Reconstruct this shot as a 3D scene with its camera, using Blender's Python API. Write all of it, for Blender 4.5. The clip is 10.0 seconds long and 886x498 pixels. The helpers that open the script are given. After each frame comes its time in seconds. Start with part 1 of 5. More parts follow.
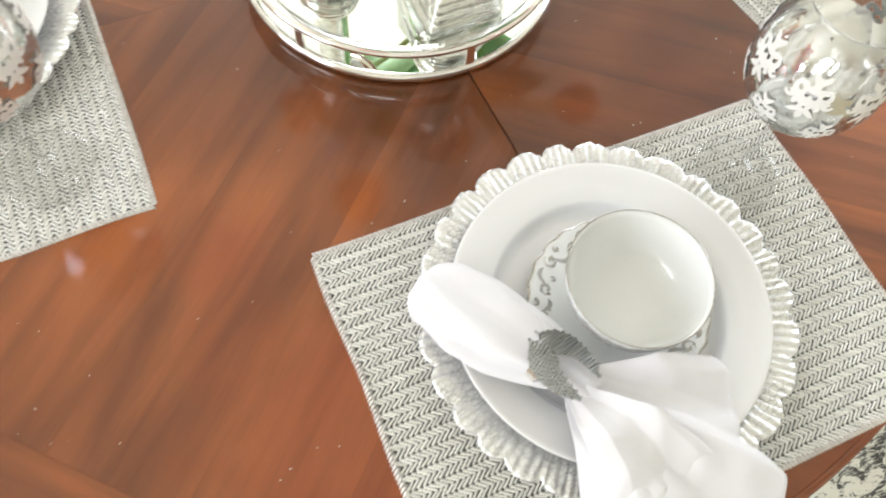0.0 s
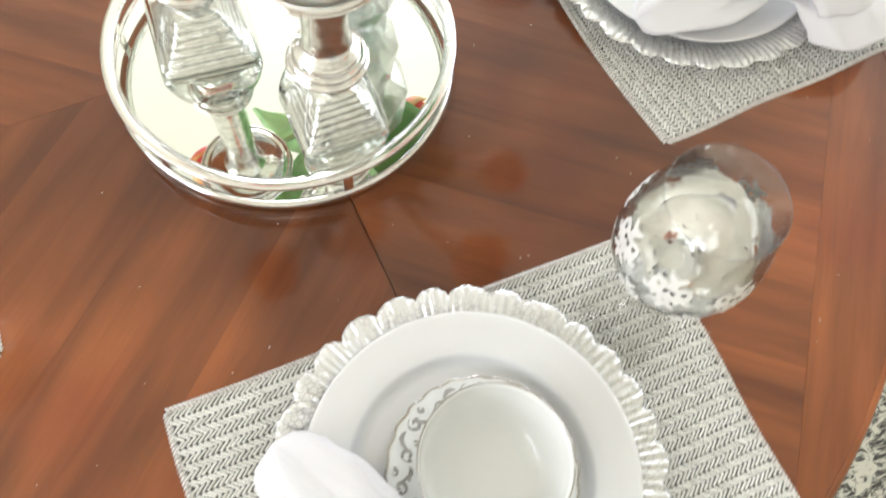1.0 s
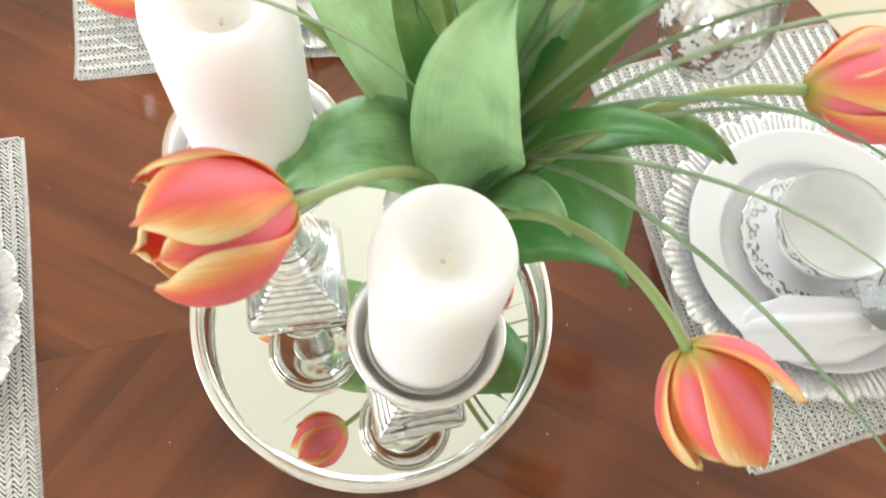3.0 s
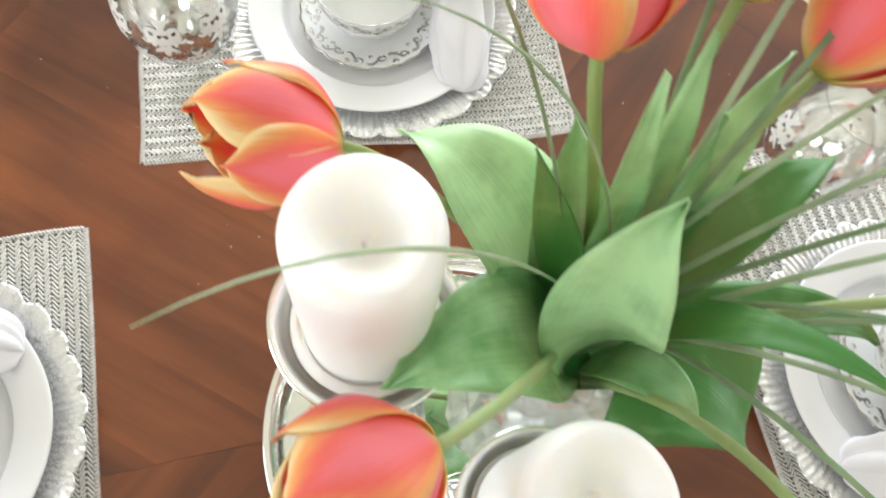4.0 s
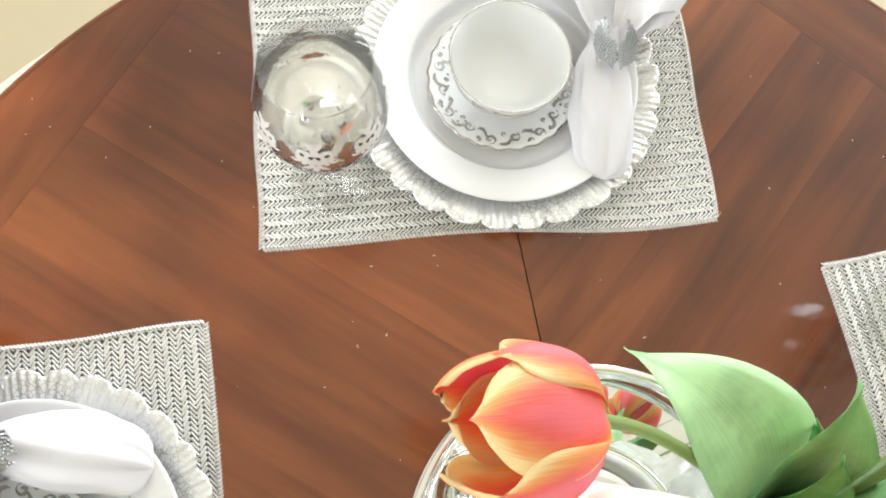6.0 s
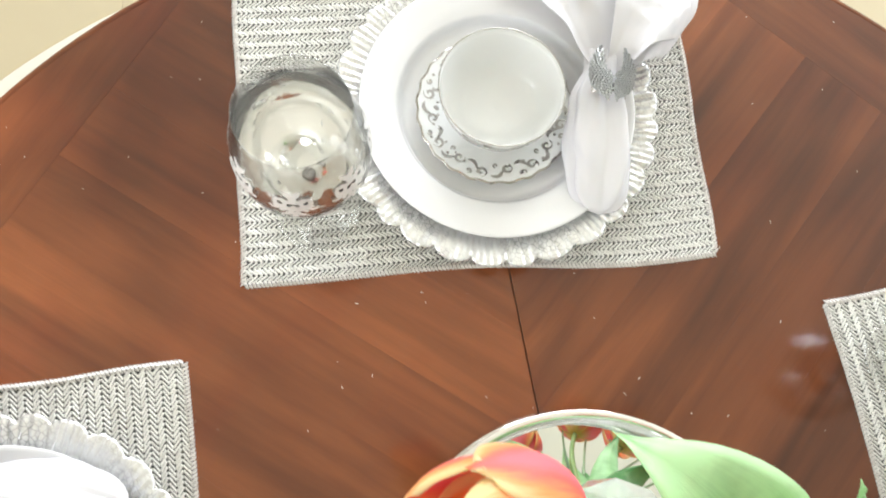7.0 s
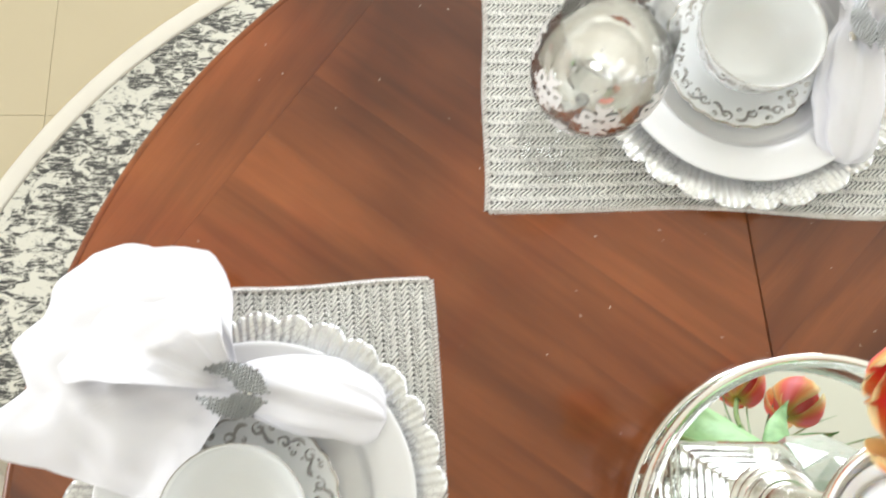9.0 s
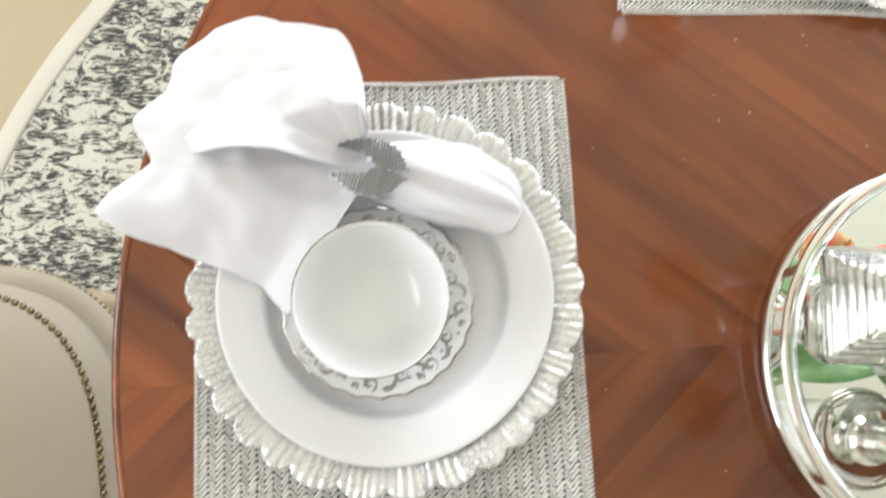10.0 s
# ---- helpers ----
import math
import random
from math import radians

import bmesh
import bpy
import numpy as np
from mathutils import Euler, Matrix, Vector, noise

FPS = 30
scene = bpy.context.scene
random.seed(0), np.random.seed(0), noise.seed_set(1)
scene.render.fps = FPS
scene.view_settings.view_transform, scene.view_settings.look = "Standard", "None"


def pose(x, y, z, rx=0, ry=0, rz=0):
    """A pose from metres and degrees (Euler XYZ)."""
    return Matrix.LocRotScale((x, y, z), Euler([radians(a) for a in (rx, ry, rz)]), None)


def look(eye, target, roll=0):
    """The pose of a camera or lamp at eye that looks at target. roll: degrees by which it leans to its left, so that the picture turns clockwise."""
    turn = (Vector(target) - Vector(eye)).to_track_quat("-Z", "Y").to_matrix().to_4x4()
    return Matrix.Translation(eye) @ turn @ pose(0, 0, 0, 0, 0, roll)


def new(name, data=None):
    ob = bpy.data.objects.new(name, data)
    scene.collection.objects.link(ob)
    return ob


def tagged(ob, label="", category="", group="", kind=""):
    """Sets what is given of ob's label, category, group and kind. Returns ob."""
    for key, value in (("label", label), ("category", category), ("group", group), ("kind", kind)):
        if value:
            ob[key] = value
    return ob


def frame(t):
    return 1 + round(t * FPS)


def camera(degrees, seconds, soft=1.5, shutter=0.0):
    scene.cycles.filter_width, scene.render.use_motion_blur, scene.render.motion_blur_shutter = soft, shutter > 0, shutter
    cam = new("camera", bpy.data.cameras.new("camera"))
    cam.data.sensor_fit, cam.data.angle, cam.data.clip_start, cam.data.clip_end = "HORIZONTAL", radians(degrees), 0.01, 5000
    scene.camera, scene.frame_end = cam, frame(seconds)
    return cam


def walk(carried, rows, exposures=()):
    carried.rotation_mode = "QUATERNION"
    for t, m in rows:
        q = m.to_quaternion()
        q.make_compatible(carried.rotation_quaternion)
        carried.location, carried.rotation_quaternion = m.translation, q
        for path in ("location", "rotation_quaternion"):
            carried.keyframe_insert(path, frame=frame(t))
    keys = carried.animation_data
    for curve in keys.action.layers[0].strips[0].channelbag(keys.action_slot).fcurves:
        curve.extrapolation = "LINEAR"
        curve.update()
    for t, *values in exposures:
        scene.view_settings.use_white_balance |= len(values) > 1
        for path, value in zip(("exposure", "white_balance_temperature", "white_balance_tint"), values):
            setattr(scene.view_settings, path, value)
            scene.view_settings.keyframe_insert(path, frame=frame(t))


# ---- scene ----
cam = camera(59.7, 10.0, soft=1.8, shutter=0.4)
PATH = [
    (0, (0.069, -0.886, 1.368), (0.463, -0.13, -0.441), 7.8),
    (0.5, (0.142, -0.832, 1.372), (0.541, -0.146, -0.463), 9.2),
    (1, (0.22, -0.779, 1.402), (0.609, -0.089, -0.435), 10.3),
    (1.5, (0.254, -0.725, 1.425), (0.576, 0.016, -0.405), 8.9),
    (2, (0.273, -0.648, 1.455), (0.562, 0.098, -0.378), 8.0),
    (2.2, (0.268, -0.615, 1.463), (0.568, 0.111, -0.377), 9.7),
    (3.3, (0.237, -0.477, 1.484), (0.499, 0.221, -0.372), 13.1),
    (3.5, (0.225, -0.453, 1.485), (0.482, 0.243, -0.373), 13.2),
    (4, (0.201, -0.377, 1.483), (0.44, 0.29, -0.387), 13.1),
    (4.5, (0.17, -0.316, 1.484), (0.382, 0.315, -0.403), 12.8),
    (5, (0.142, -0.254, 1.489), (0.337, 0.303, -0.422), 13.9),
    (5.5, (0.117, -0.206, 1.48), (0.309, 0.297, -0.446), 15.6),
    (5.7, (0.1, -0.197, 1.479), (0.299, 0.297, -0.449), 16.9),
    (6.8, (0.105, -0.161, 1.472), (0.303, 0.304, -0.463), 18.6),
    (7, (0.118, -0.142, 1.466), (0.31, 0.316, -0.472), 18.3),
    (7.5, (0.114, -0.113, 1.46), (0.284, 0.347, -0.479), 16.3),
    (8, (0.079, -0.107, 1.461), (0.238, 0.339, -0.482), 16.7),
    (8.5, (0.003, -0.133, 1.466), (0.126, 0.307, -0.481), 14.2),
    (9, (-0.062, -0.187, 1.458), (0.002, 0.241, -0.494), 8.5),
    (9.5, (-0.115, -0.246, 1.433), (-0.052, 0.129, -0.531), 10.3),
    (10, (-0.167, -0.314, 1.395), (-0.114, -0.002, -0.58), 10.8),
]
walk(cam, [(t, look(eye, target, roll)) for t, eye, target, roll in PATH],
     exposures=[(0, 0.06), (0.8, 0.05), (1.5, 0.08), (2.1, 0.08), (3.3, -0.06), (4.0, -0.16), (4.6, -0.20), (5.2, -0.12), (5.7, 0.0), (7.0, 0.0), (8.0, 0.0), (9.0, -0.08), (9.6, -0.16), (10.0, -0.16)])
# ---- light ----
world = bpy.data.worlds.new("world")
scene.world = world
world.use_nodes = True
wn = world.node_tree
sky = wn.nodes.new("ShaderNodeTexSky")
sky.sky_type = "NISHITA"
sky.sun_disc = False
sky.sun_elevation, sky.sun_rotation = radians(45), radians(60)
wn.links.new(sky.outputs[0], wn.nodes["Background"].inputs[0])
wn.nodes["Background"].inputs[1].default_value = 0.12


def window_light(eye, target, w, h, power, colour):
    lamp = bpy.data.lights.new("window_light", "AREA")
    lamp.shape, lamp.size, lamp.size_y, lamp.energy, lamp.color = "RECTANGLE", w, h, power, colour
    ob = new("window_light", lamp)
    ob.matrix_world = look(eye, target)
    return ob


window_light((0.9, 2.93, 1.55), (0.9, 0.0, 1.35), 2.3, 1.7, 138, (0.905, 0.945, 1.0))
window_light((3.13, 0.6, 1.55), (0.0, 0.6, 1.35), 2.3, 1.7, 46, (0.905, 0.945, 1.0))
window_light((-2.53, -0.9, 1.55), (0.0, -0.9, 1.4), 1.9, 1.7, 74, (0.94, 0.96, 1.0))

# ---- materials ----


class Mat:
    """A small builder for node materials."""

    def __init__(self, name, colour=(0.8, 0.8, 0.8), rough=0.5, metal=0.0):
        self.m = bpy.data.materials.new(name)
        self.m.use_nodes = True
        self.n, self.l = self.m.node_tree.nodes, self.m.node_tree.links
        self.p = self.n["Principled BSDF"]
        self.put("Base Color", (*colour, 1)), self.put("Roughness", rough), self.put("Metallic", metal)

    def put(self, key, value):
        if isinstance(value, bpy.types.NodeSocket):
            self.l.new(value, self.p.inputs[key])
        else:
            self.p.inputs[key].default_value = value
        return self

    def node(self, kind, **values):
        nd = self.n.new(kind)
        for key, value in values.items():
            if isinstance(value, bpy.types.NodeSocket):
                self.l.new(value, nd.inputs[key])
            else:
                nd.inputs[key].default_value = value
        return nd

    def coords(self, scale=(1, 1, 1), out="Object", shift=None):
        tc = self.n.new("ShaderNodeTexCoord")
        mp = self.n.new("ShaderNodeMapping")
        mp.inputs["Scale"].default_value = scale
        self.l.new(tc.outputs[out], mp.inputs["Vector"])
        if shift is not None:
            self.l.new(shift, mp.inputs["Location"])
        return mp.outputs[0]

    def noise(self, vec, scale, detail=3.0, rough=0.5, distort=0.0):
        nd = self.node("ShaderNodeTexNoise", Scale=scale, Detail=detail, Roughness=rough, Distortion=distort)
        self.l.new(vec, nd.inputs["Vector"])
        return nd.outputs["Fac"]

    def ramp(self, fac, stops):
        nd = self.n.new("ShaderNodeValToRGB")
        self.l.new(fac, nd.inputs[0])
        els = nd.color_ramp.elements
        while len(els) < len(stops):
            els.new(0.5)
        for el, (at, col) in zip(els, stops):
            el.position, el.color = at, (*col, 1)
        return nd.outputs[0]

    def mix(self, fac, a, b, blend="MIX"):
        nd = self.n.new("ShaderNodeMix")
        nd.data_type, nd.blend_type = "RGBA", blend
        for sock, v in ((nd.inputs[0], fac), (nd.inputs[6], a), (nd.inputs[7], b)):
            if isinstance(v, bpy.types.NodeSocket):
                self.l.new(v, sock)
            else:
                sock.default_value = v if isinstance(v, float) else (*v, 1)
        return nd.outputs[2]

    def math(self, op, a, b=0.0):
        nd = self.n.new("ShaderNodeMath")
        nd.operation = op
        for sock, v in ((nd.inputs[0], a), (nd.inputs[1], b)):
            if isinstance(v, bpy.types.NodeSocket):
                self.l.new(v, sock)
            else:
                sock.default_value = v
        return nd.outputs[0]

    def bump(self, height, strength=0.3, distance=0.001):
        nd = self.node("ShaderNodeBump", Strength=strength, Distance=distance)
        self.l.new(height, nd.inputs["Height"])
        self.l.new(nd.outputs[0], self.p.inputs["Normal"])
        return self


def wood_material(name, light, dark, red):
    w = Mat(name, rough=0.3)
    rnd = w.n.new("ShaderNodeObjectInfo").outputs["Random"]
    comb = w.node("ShaderNodeCombineXYZ", X=w.math("MULTIPLY", rnd, 13.0), Y=w.math("MULTIPLY", rnd, 0.05))
    v = w.coords((1.0, 1.0, 1.0), shift=comb.outputs[0])
    place = w.n.new("ShaderNodeNewGeometry").outputs["Position"]
    st = w.node("ShaderNodeMapping", Scale=(0.9, 6.0, 6.0))
    w.l.new(v, st.inputs["Vector"])
    grain = w.noise(st.outputs[0], 2.2, 4.0, 0.55, 0.5)
    thin = w.node("ShaderNodeMapping", Scale=(1.2, 26.0, 10.0))
    w.l.new(v, thin.inputs["Vector"])
    lines = w.noise(thin.outputs[0], 2.0, 3.0, 0.5, 0.6)
    fine = w.node("ShaderNodeMapping", Scale=(9.0, 190.0, 20.0))
    w.l.new(v, fine.inputs["Vector"])
    pores = w.noise(fine.outputs[0], 3.0, 4.0, 0.65)
    cloud = w.noise(place, 4.2, 3.0, 0.5, 0.8)
    broad = w.noise(place, 2.3, 2.0, 0.5, 0.4)
    col = w.ramp(grain, ((0.14, dark), (0.5, tuple(0.5 * (a + b) for a, b in zip(light, dark))), (0.88, light)))
    col = w.mix(w.ramp(cloud, ((0.5, (0, 0, 0)), (0.74, (0.65, 0.65, 0.65)))), col, red)
    # random wood tone, with dark patches deepened to stand in for missing table shadows
    col = w.mix(1.0, col, w.ramp(broad, ((0.34, (0.44, 0.40, 0.38)), (0.62, (1.30, 1.29, 1.28)))), "MULTIPLY")
    col = w.mix(1.0, col, w.ramp(lines, ((0.30, (0.84, 0.82, 0.80)), (0.55, (1.03, 1.03, 1.03)))), "MULTIPLY")
    col = w.mix(1.0, col, w.ramp(rnd, ((0.0, (0.95, 0.94, 0.94)), (1.0, (1.05, 1.05, 1.05)))), "MULTIPLY")
    col = w.mix(w.math("MULTIPLY", w.math("SUBTRACT", 0.6, pores), 0.30), col, tuple(c * 0.4 for c in dark))
    w.put("Base Color", col)
    w.put("Roughness", w.math("ADD", 0.30, w.math("MULTIPLY", cloud, 0.18)))
    w.put("Specular IOR Level", 0.18)
    w.put("Coat Weight", 0.85), w.put("Coat Roughness", 0.085)
    w.bump(pores, 0.06, 0.0006)
    return w.m


WOOD = wood_material("polished_wood", (0.385, 0.117, 0.034), (0.036, 0.0095, 0.0038), (0.195, 0.037, 0.010))
DARK_WOOD = wood_material("dark_wood", (0.10, 0.035, 0.018), (0.035, 0.012, 0.007), (0.07, 0.018, 0.01))
GROOVE = Mat("joint_shadow_gap", (0.012, 0.006, 0.004), 0.8).m


def porcelain_material():
    w = Mat("white_porcelain", (0.83, 0.83, 0.84), 0.22)
    v = w.coords()
    w.put("Roughness", w.math("ADD", 0.16, w.math("MULTIPLY", w.noise(v, 30.0), 0.12)))
    w.put("Coat Weight", 0.4), w.put("Coat Roughness", 0.06)
    w.bump(w.noise(v, 55.0, 2.0), 0.05, 0.001)
    return w.m


PORCELAIN = porcelain_material()
w = Mat("celadon_white_porcelain", (0.85, 0.86, 0.855), 0.16)
w.put("Coat Weight", 0.5), w.put("Coat Roughness", 0.05)
w.bump(w.noise(w.coords(), 40.0), 0.04, 0.001)
BOWL_WHITE = w.m


def silver_material(name, colour, rough, bump_scale, strength, blotch=0.0):
    w = Mat(name, colour, rough, 1.0)
    v = w.coords()
    nz = w.noise(v, bump_scale, 3.0)
    w.put("Roughness", w.math("ADD", rough, w.math("MULTIPLY", nz, rough * 0.8)))
    if blotch:
        b = w.noise(v, bump_scale * 1.7, 4.0, 0.7)
        w.put("Base Color", w.ramp(b, ((0.38, tuple(c * (1 - blotch) for c in colour)), (0.56, colour))))
    w.bump(nz, strength, 0.002)
    return w.m


SILVER = silver_material("polished_silver", (0.90, 0.88, 0.85), 0.07, 60.0, 0.04)
MERCURY = silver_material("mercury_silver", (0.95, 0.945, 0.92), 0.13, 70.0, 0.22, 0.22)
DECAL = silver_material("silver_lustre", (0.46, 0.44, 0.41), 0.20, 90.0, 0.1)
w = Mat("frosted_silver", (0.86, 0.85, 0.83), 0.4, 0.2)
w.bump(w.noise(w.coords(), 300.0, 3.0), 0.2, 0.001)
FROST_DECAL = w.m
RHINE = silver_material("crystal_paste", (0.44, 0.45, 0.45), 0.22, 300.0, 0.5)
w = Mat("mirror_glass", (0.86, 0.89, 0.84), 0.015, 1.0)
MIRROR = w.m


def charger_material():
    w = Mat("pearl_silver_glass", (0.80, 0.79, 0.77), 0.2, 0.5)
    v = w.coords()
    vor = w.node("ShaderNodeTexVoronoi", Scale=190.0)
    vor.feature = "DISTANCE_TO_EDGE"
    w.l.new(v, vor.inputs["Vector"])
    crack = w.ramp(vor.outputs["Distance"], ((0.0, (0.24, 0.24, 0.23)), (0.10, (0.88, 0.88, 0.87))))
    blotch = w.noise(v, 26.0, 3.0)
    w.put("Base Color", w.mix(w.ramp(blotch, ((0.40, (0, 0, 0)), (0.62, (0.7, 0.7, 0.7)))), (0.86, 0.865, 0.865), crack))
    w.put("Roughness", w.math("ADD", 0.12, w.math("MULTIPLY", blotch, 0.2)))
    w.put("Coat Weight", 0.6), w.put("Coat Roughness", 0.06)
    w.bump(w.math("ADD", w.noise(v, 210.0, 2.0), w.noise(v, 75.0, 2.0)), 0.55, 0.002)
    return w.m


CHARGER = charger_material()


def cloth_material(name, a, b, scale=900.0):
    w = Mat(name, a, 0.85)
    v = w.coords()
    weave = w.noise(v, scale, 2.0)
    big = w.noise(v, 18.0, 2.0)
    w.put("Base Color", w.mix(w.math("MULTIPLY", big, 0.7), a, b))
    w.put("Sheen Weight", 0.15)
    w.bump(weave, 0.16, 0.0006)
    return w.m


LINEN = cloth_material("white_linen", (0.785, 0.775, 0.805), (0.73, 0.72, 0.76))
UPHOLSTERY = cloth_material("cream_upholstery", (0.47, 0.42, 0.33), (0.42, 0.375, 0.29), 500.0)


def mat_material(name, a, b, c):
    w = Mat(name, a, 0.5)
    geo = w.n.new("ShaderNodeNewGeometry")
    col = w.ramp(geo.outputs["Random Per Island"], ((0.0, a), (0.5, b), (1.0, c)))
    v = w.coords()
    col = w.mix(w.math("MULTIPLY", w.noise(v, 60.0, 3.0), 0.5), col, b)
    w.put("Base Color", col), w.put("Metallic", 0.08), w.put("Roughness", 0.45)
    w.bump(w.noise(v, 900.0, 2.0), 0.3, 0.0008)
    return w.m


YARN = mat_material("silver_grey_yarn", (0.66, 0.65, 0.61), (0.76, 0.75, 0.71), (0.88, 0.87, 0.83))
HEM = mat_material("hem_yarn", (0.62, 0.58, 0.54), (0.71, 0.68, 0.64), (0.80, 0.77, 0.74))
# near-black, so the shade between the stitches is painted into this colour
SHADE_BACKING = cloth_material("grey_mat_backing", (0.058, 0.058, 0.054), (0.10, 0.097, 0.09))

w = Mat("candle_wax", (0.955, 0.95, 0.93), 0.42)
w.put("Subsurface Weight", 0.9), w.put("Subsurface Radius", (0.03, 0.027, 0.022)), w.put("Subsurface Scale", 1.0)
w.bump(w.noise(w.coords(), 40.0), 0.1, 0.001)
WAX = w.m


def thin_glass(name, tint, rough=0.01, ior=1.5, bump_scale=0.0, gain=1.0, milk=0.0):
    """Thin blown glass: clear, with gloss that grows towards its rim."""
    w = Mat(name)
    clear = w.node("ShaderNodeBsdfTransparent", Color=(*tint, 1))
    gloss = w.node("ShaderNodeBsdfGlossy", Roughness=rough)
    fres = w.node("ShaderNodeLayerWeight", Blend=0.5)
    rim = w.math("ADD", 0.05, w.math("MULTIPLY", w.math("POWER", fres.outputs["Facing"], ior * 2.6), 0.9))
    mixer = w.n.new("ShaderNodeMixShader")
    w.l.new(w.math("MINIMUM", w.math("MULTIPLY", rim, gain), 1.0), mixer.inputs[0])
    w.l.new(clear.outputs[0], mixer.inputs[1]), w.l.new(gloss.outputs[0], mixer.inputs[2])
    if bump_scale:
        nd = w.node("ShaderNodeBump", Strength=0.4, Distance=0.002)
        w.l.new(w.noise(w.coords(), bump_scale, 2.0), nd.inputs["Height"])
        w.l.new(nd.outputs[0], gloss.inputs["Normal"]), w.l.new(nd.outputs[0], fres.inputs["Normal"])
    if milk:
        cloudy = w.node("ShaderNodeMixShader", Fac=milk)
        pale = w.node("ShaderNodeBsdfDiffuse", Color=(0.84, 0.89, 0.86, 1))
        w.l.new(mixer.outputs[0], cloudy.inputs[1]), w.l.new(pale.outputs[0], cloudy.inputs[2])
        mixer = cloudy
    w.l.new(mixer.outputs[0], w.n["Material Output"].inputs[0])
    return w.m


STEM_GLASS = thin_glass("goblet_stem_glass", (0.985, 0.988, 0.988), 0.05, 1.5, 60.0, 1.5)
GOBLET_GLASS = thin_glass("goblet_glass", (0.972, 0.978, 0.978), 0.012, 1.9, 26.0, 1.0)
thin_clear = thin_glass("thick_clear_glass", (0.975, 0.99, 0.982), 0.04, 1.3, 45.0, 2.0)
CUT_GLASS = thin_glass("cut_crystal", (0.965, 0.985, 0.975), 0.10, 0.9, 0.0, 1.7, 0.22)


def silvering_material():
    """Mirror silvering on the lower bowl, with a few bare patches, that thins out towards the rim."""
    w = Mat("patchy_silvering")
    tc = w.n.new("ShaderNodeTexCoord").outputs["Object"]
    sep = w.node("ShaderNodeSeparateXYZ")
    w.l.new(tc, sep.inputs[0])
    patch = w.noise(tc, 40.0, 4.0, 0.62, 0.6)
    low = w.math("MULTIPLY", w.math("SUBTRACT", 0.186, sep.outputs[2]), 30.0)
    cover = w.math("ADD", w.math("MINIMUM", low, 0.42), w.math("MULTIPLY", w.math("SUBTRACT", patch, 0.5), 2.2))
    fac = w.ramp(cover, ((0.06, (0.02, 0.02, 0.02)), (0.14, (0.94, 0.94, 0.94))))
    gloss = w.node("ShaderNodeBsdfGlossy", Color=(0.97, 0.965, 0.95, 1), Roughness=0.04)
    nd = w.node("ShaderNodeBump", Strength=0.12, Distance=0.003)
    w.l.new(w.noise(tc, 60.0, 3.0, 0.6), nd.inputs["Height"])
    w.l.new(nd.outputs[0], gloss.inputs["Normal"])
    frost = w.node("ShaderNodeBsdfDiffuse", Color=(0.85, 0.85, 0.84, 1))
    coat = w.node("ShaderNodeMixShader", Fac=0.07)
    w.l.new(gloss.outputs[0], coat.inputs[1]), w.l.new(frost.outputs[0], coat.inputs[2])
    clear = w.node("ShaderNodeBsdfTransparent", Color=(0.97, 0.97, 0.97, 1))
    mixer = w.n.new("ShaderNodeMixShader")
    w.l.new(fac, mixer.inputs[0]), w.l.new(clear.outputs[0], mixer.inputs[1]), w.l.new(coat.outputs[0], mixer.inputs[2])
    w.l.new(mixer.outputs[0], w.n["Material Output"].inputs[0])
    return w.m


SILVERING = silvering_material()


def petal_material():
    w = Mat("tulip_petal", rough=0.5)
    uv = w.n.new("ShaderNodeTexCoord").outputs["UV"]
    sep = w.node("ShaderNodeSeparateXYZ")
    w.l.new(uv, sep.inputs[0])
    across = w.math("ABSOLUTE", w.math("MULTIPLY", w.math("SUBTRACT", sep.outputs[0], 0.5), 2.0))
    st = w.node("ShaderNodeMapping", Scale=(24.0, 1.6, 1.0))
    w.l.new(uv, st.inputs["Vector"])
    streak = w.noise(st.outputs[0], 2.0, 3.0, 0.6)
    info = w.n.new("ShaderNodeObjectInfo").outputs["Random"]
    edge = w.math("ADD", w.math("MULTIPLY", across, 0.82), w.math("MULTIPLY", w.math("SUBTRACT", streak, 0.5), 0.45))
    tip = w.math("POWER", sep.outputs[1], 3.5)
    edge = w.math("ADD", edge, w.math("MULTIPLY", tip, 0.62))
    edge = w.math("ADD", edge, w.math("MULTIPLY", w.math("SUBTRACT", info, 0.5), 0.35))
    col = w.ramp(edge, ((0.16, (0.98, 0.25, 0.30)), (0.42, (0.98, 0.19, 0.16)), (0.70, (0.98, 0.46, 0.16)), (0.92, (1.0, 0.80, 0.42))))
    foot = w.ramp(sep.outputs[1], ((0.0, (1, 1, 1)), (0.16, (0, 0, 0))))
    w.put("Base Color", w.mix(foot, col, (0.62, 0.52, 0.10)))
    w.put("Subsurface Weight", 0.15), w.put("Subsurface Radius", (0.01, 0.004, 0.002)), w.put("Subsurface Scale", 0.3)
    w.bump(streak, 0.25, 0.0015)
    shine = w.node("ShaderNodeBsdfTranslucent", Color=w.p.inputs["Base Color"].links[0].from_socket)
    mixer = w.node("ShaderNodeMixShader", Fac=0.30)
    w.l.new(w.p.outputs[0], mixer.inputs[1]), w.l.new(shine.outputs[0], mixer.inputs[2])
    w.l.new(mixer.outputs[0], w.n["Material Output"].inputs[0])
    return w.m


PETAL = petal_material()


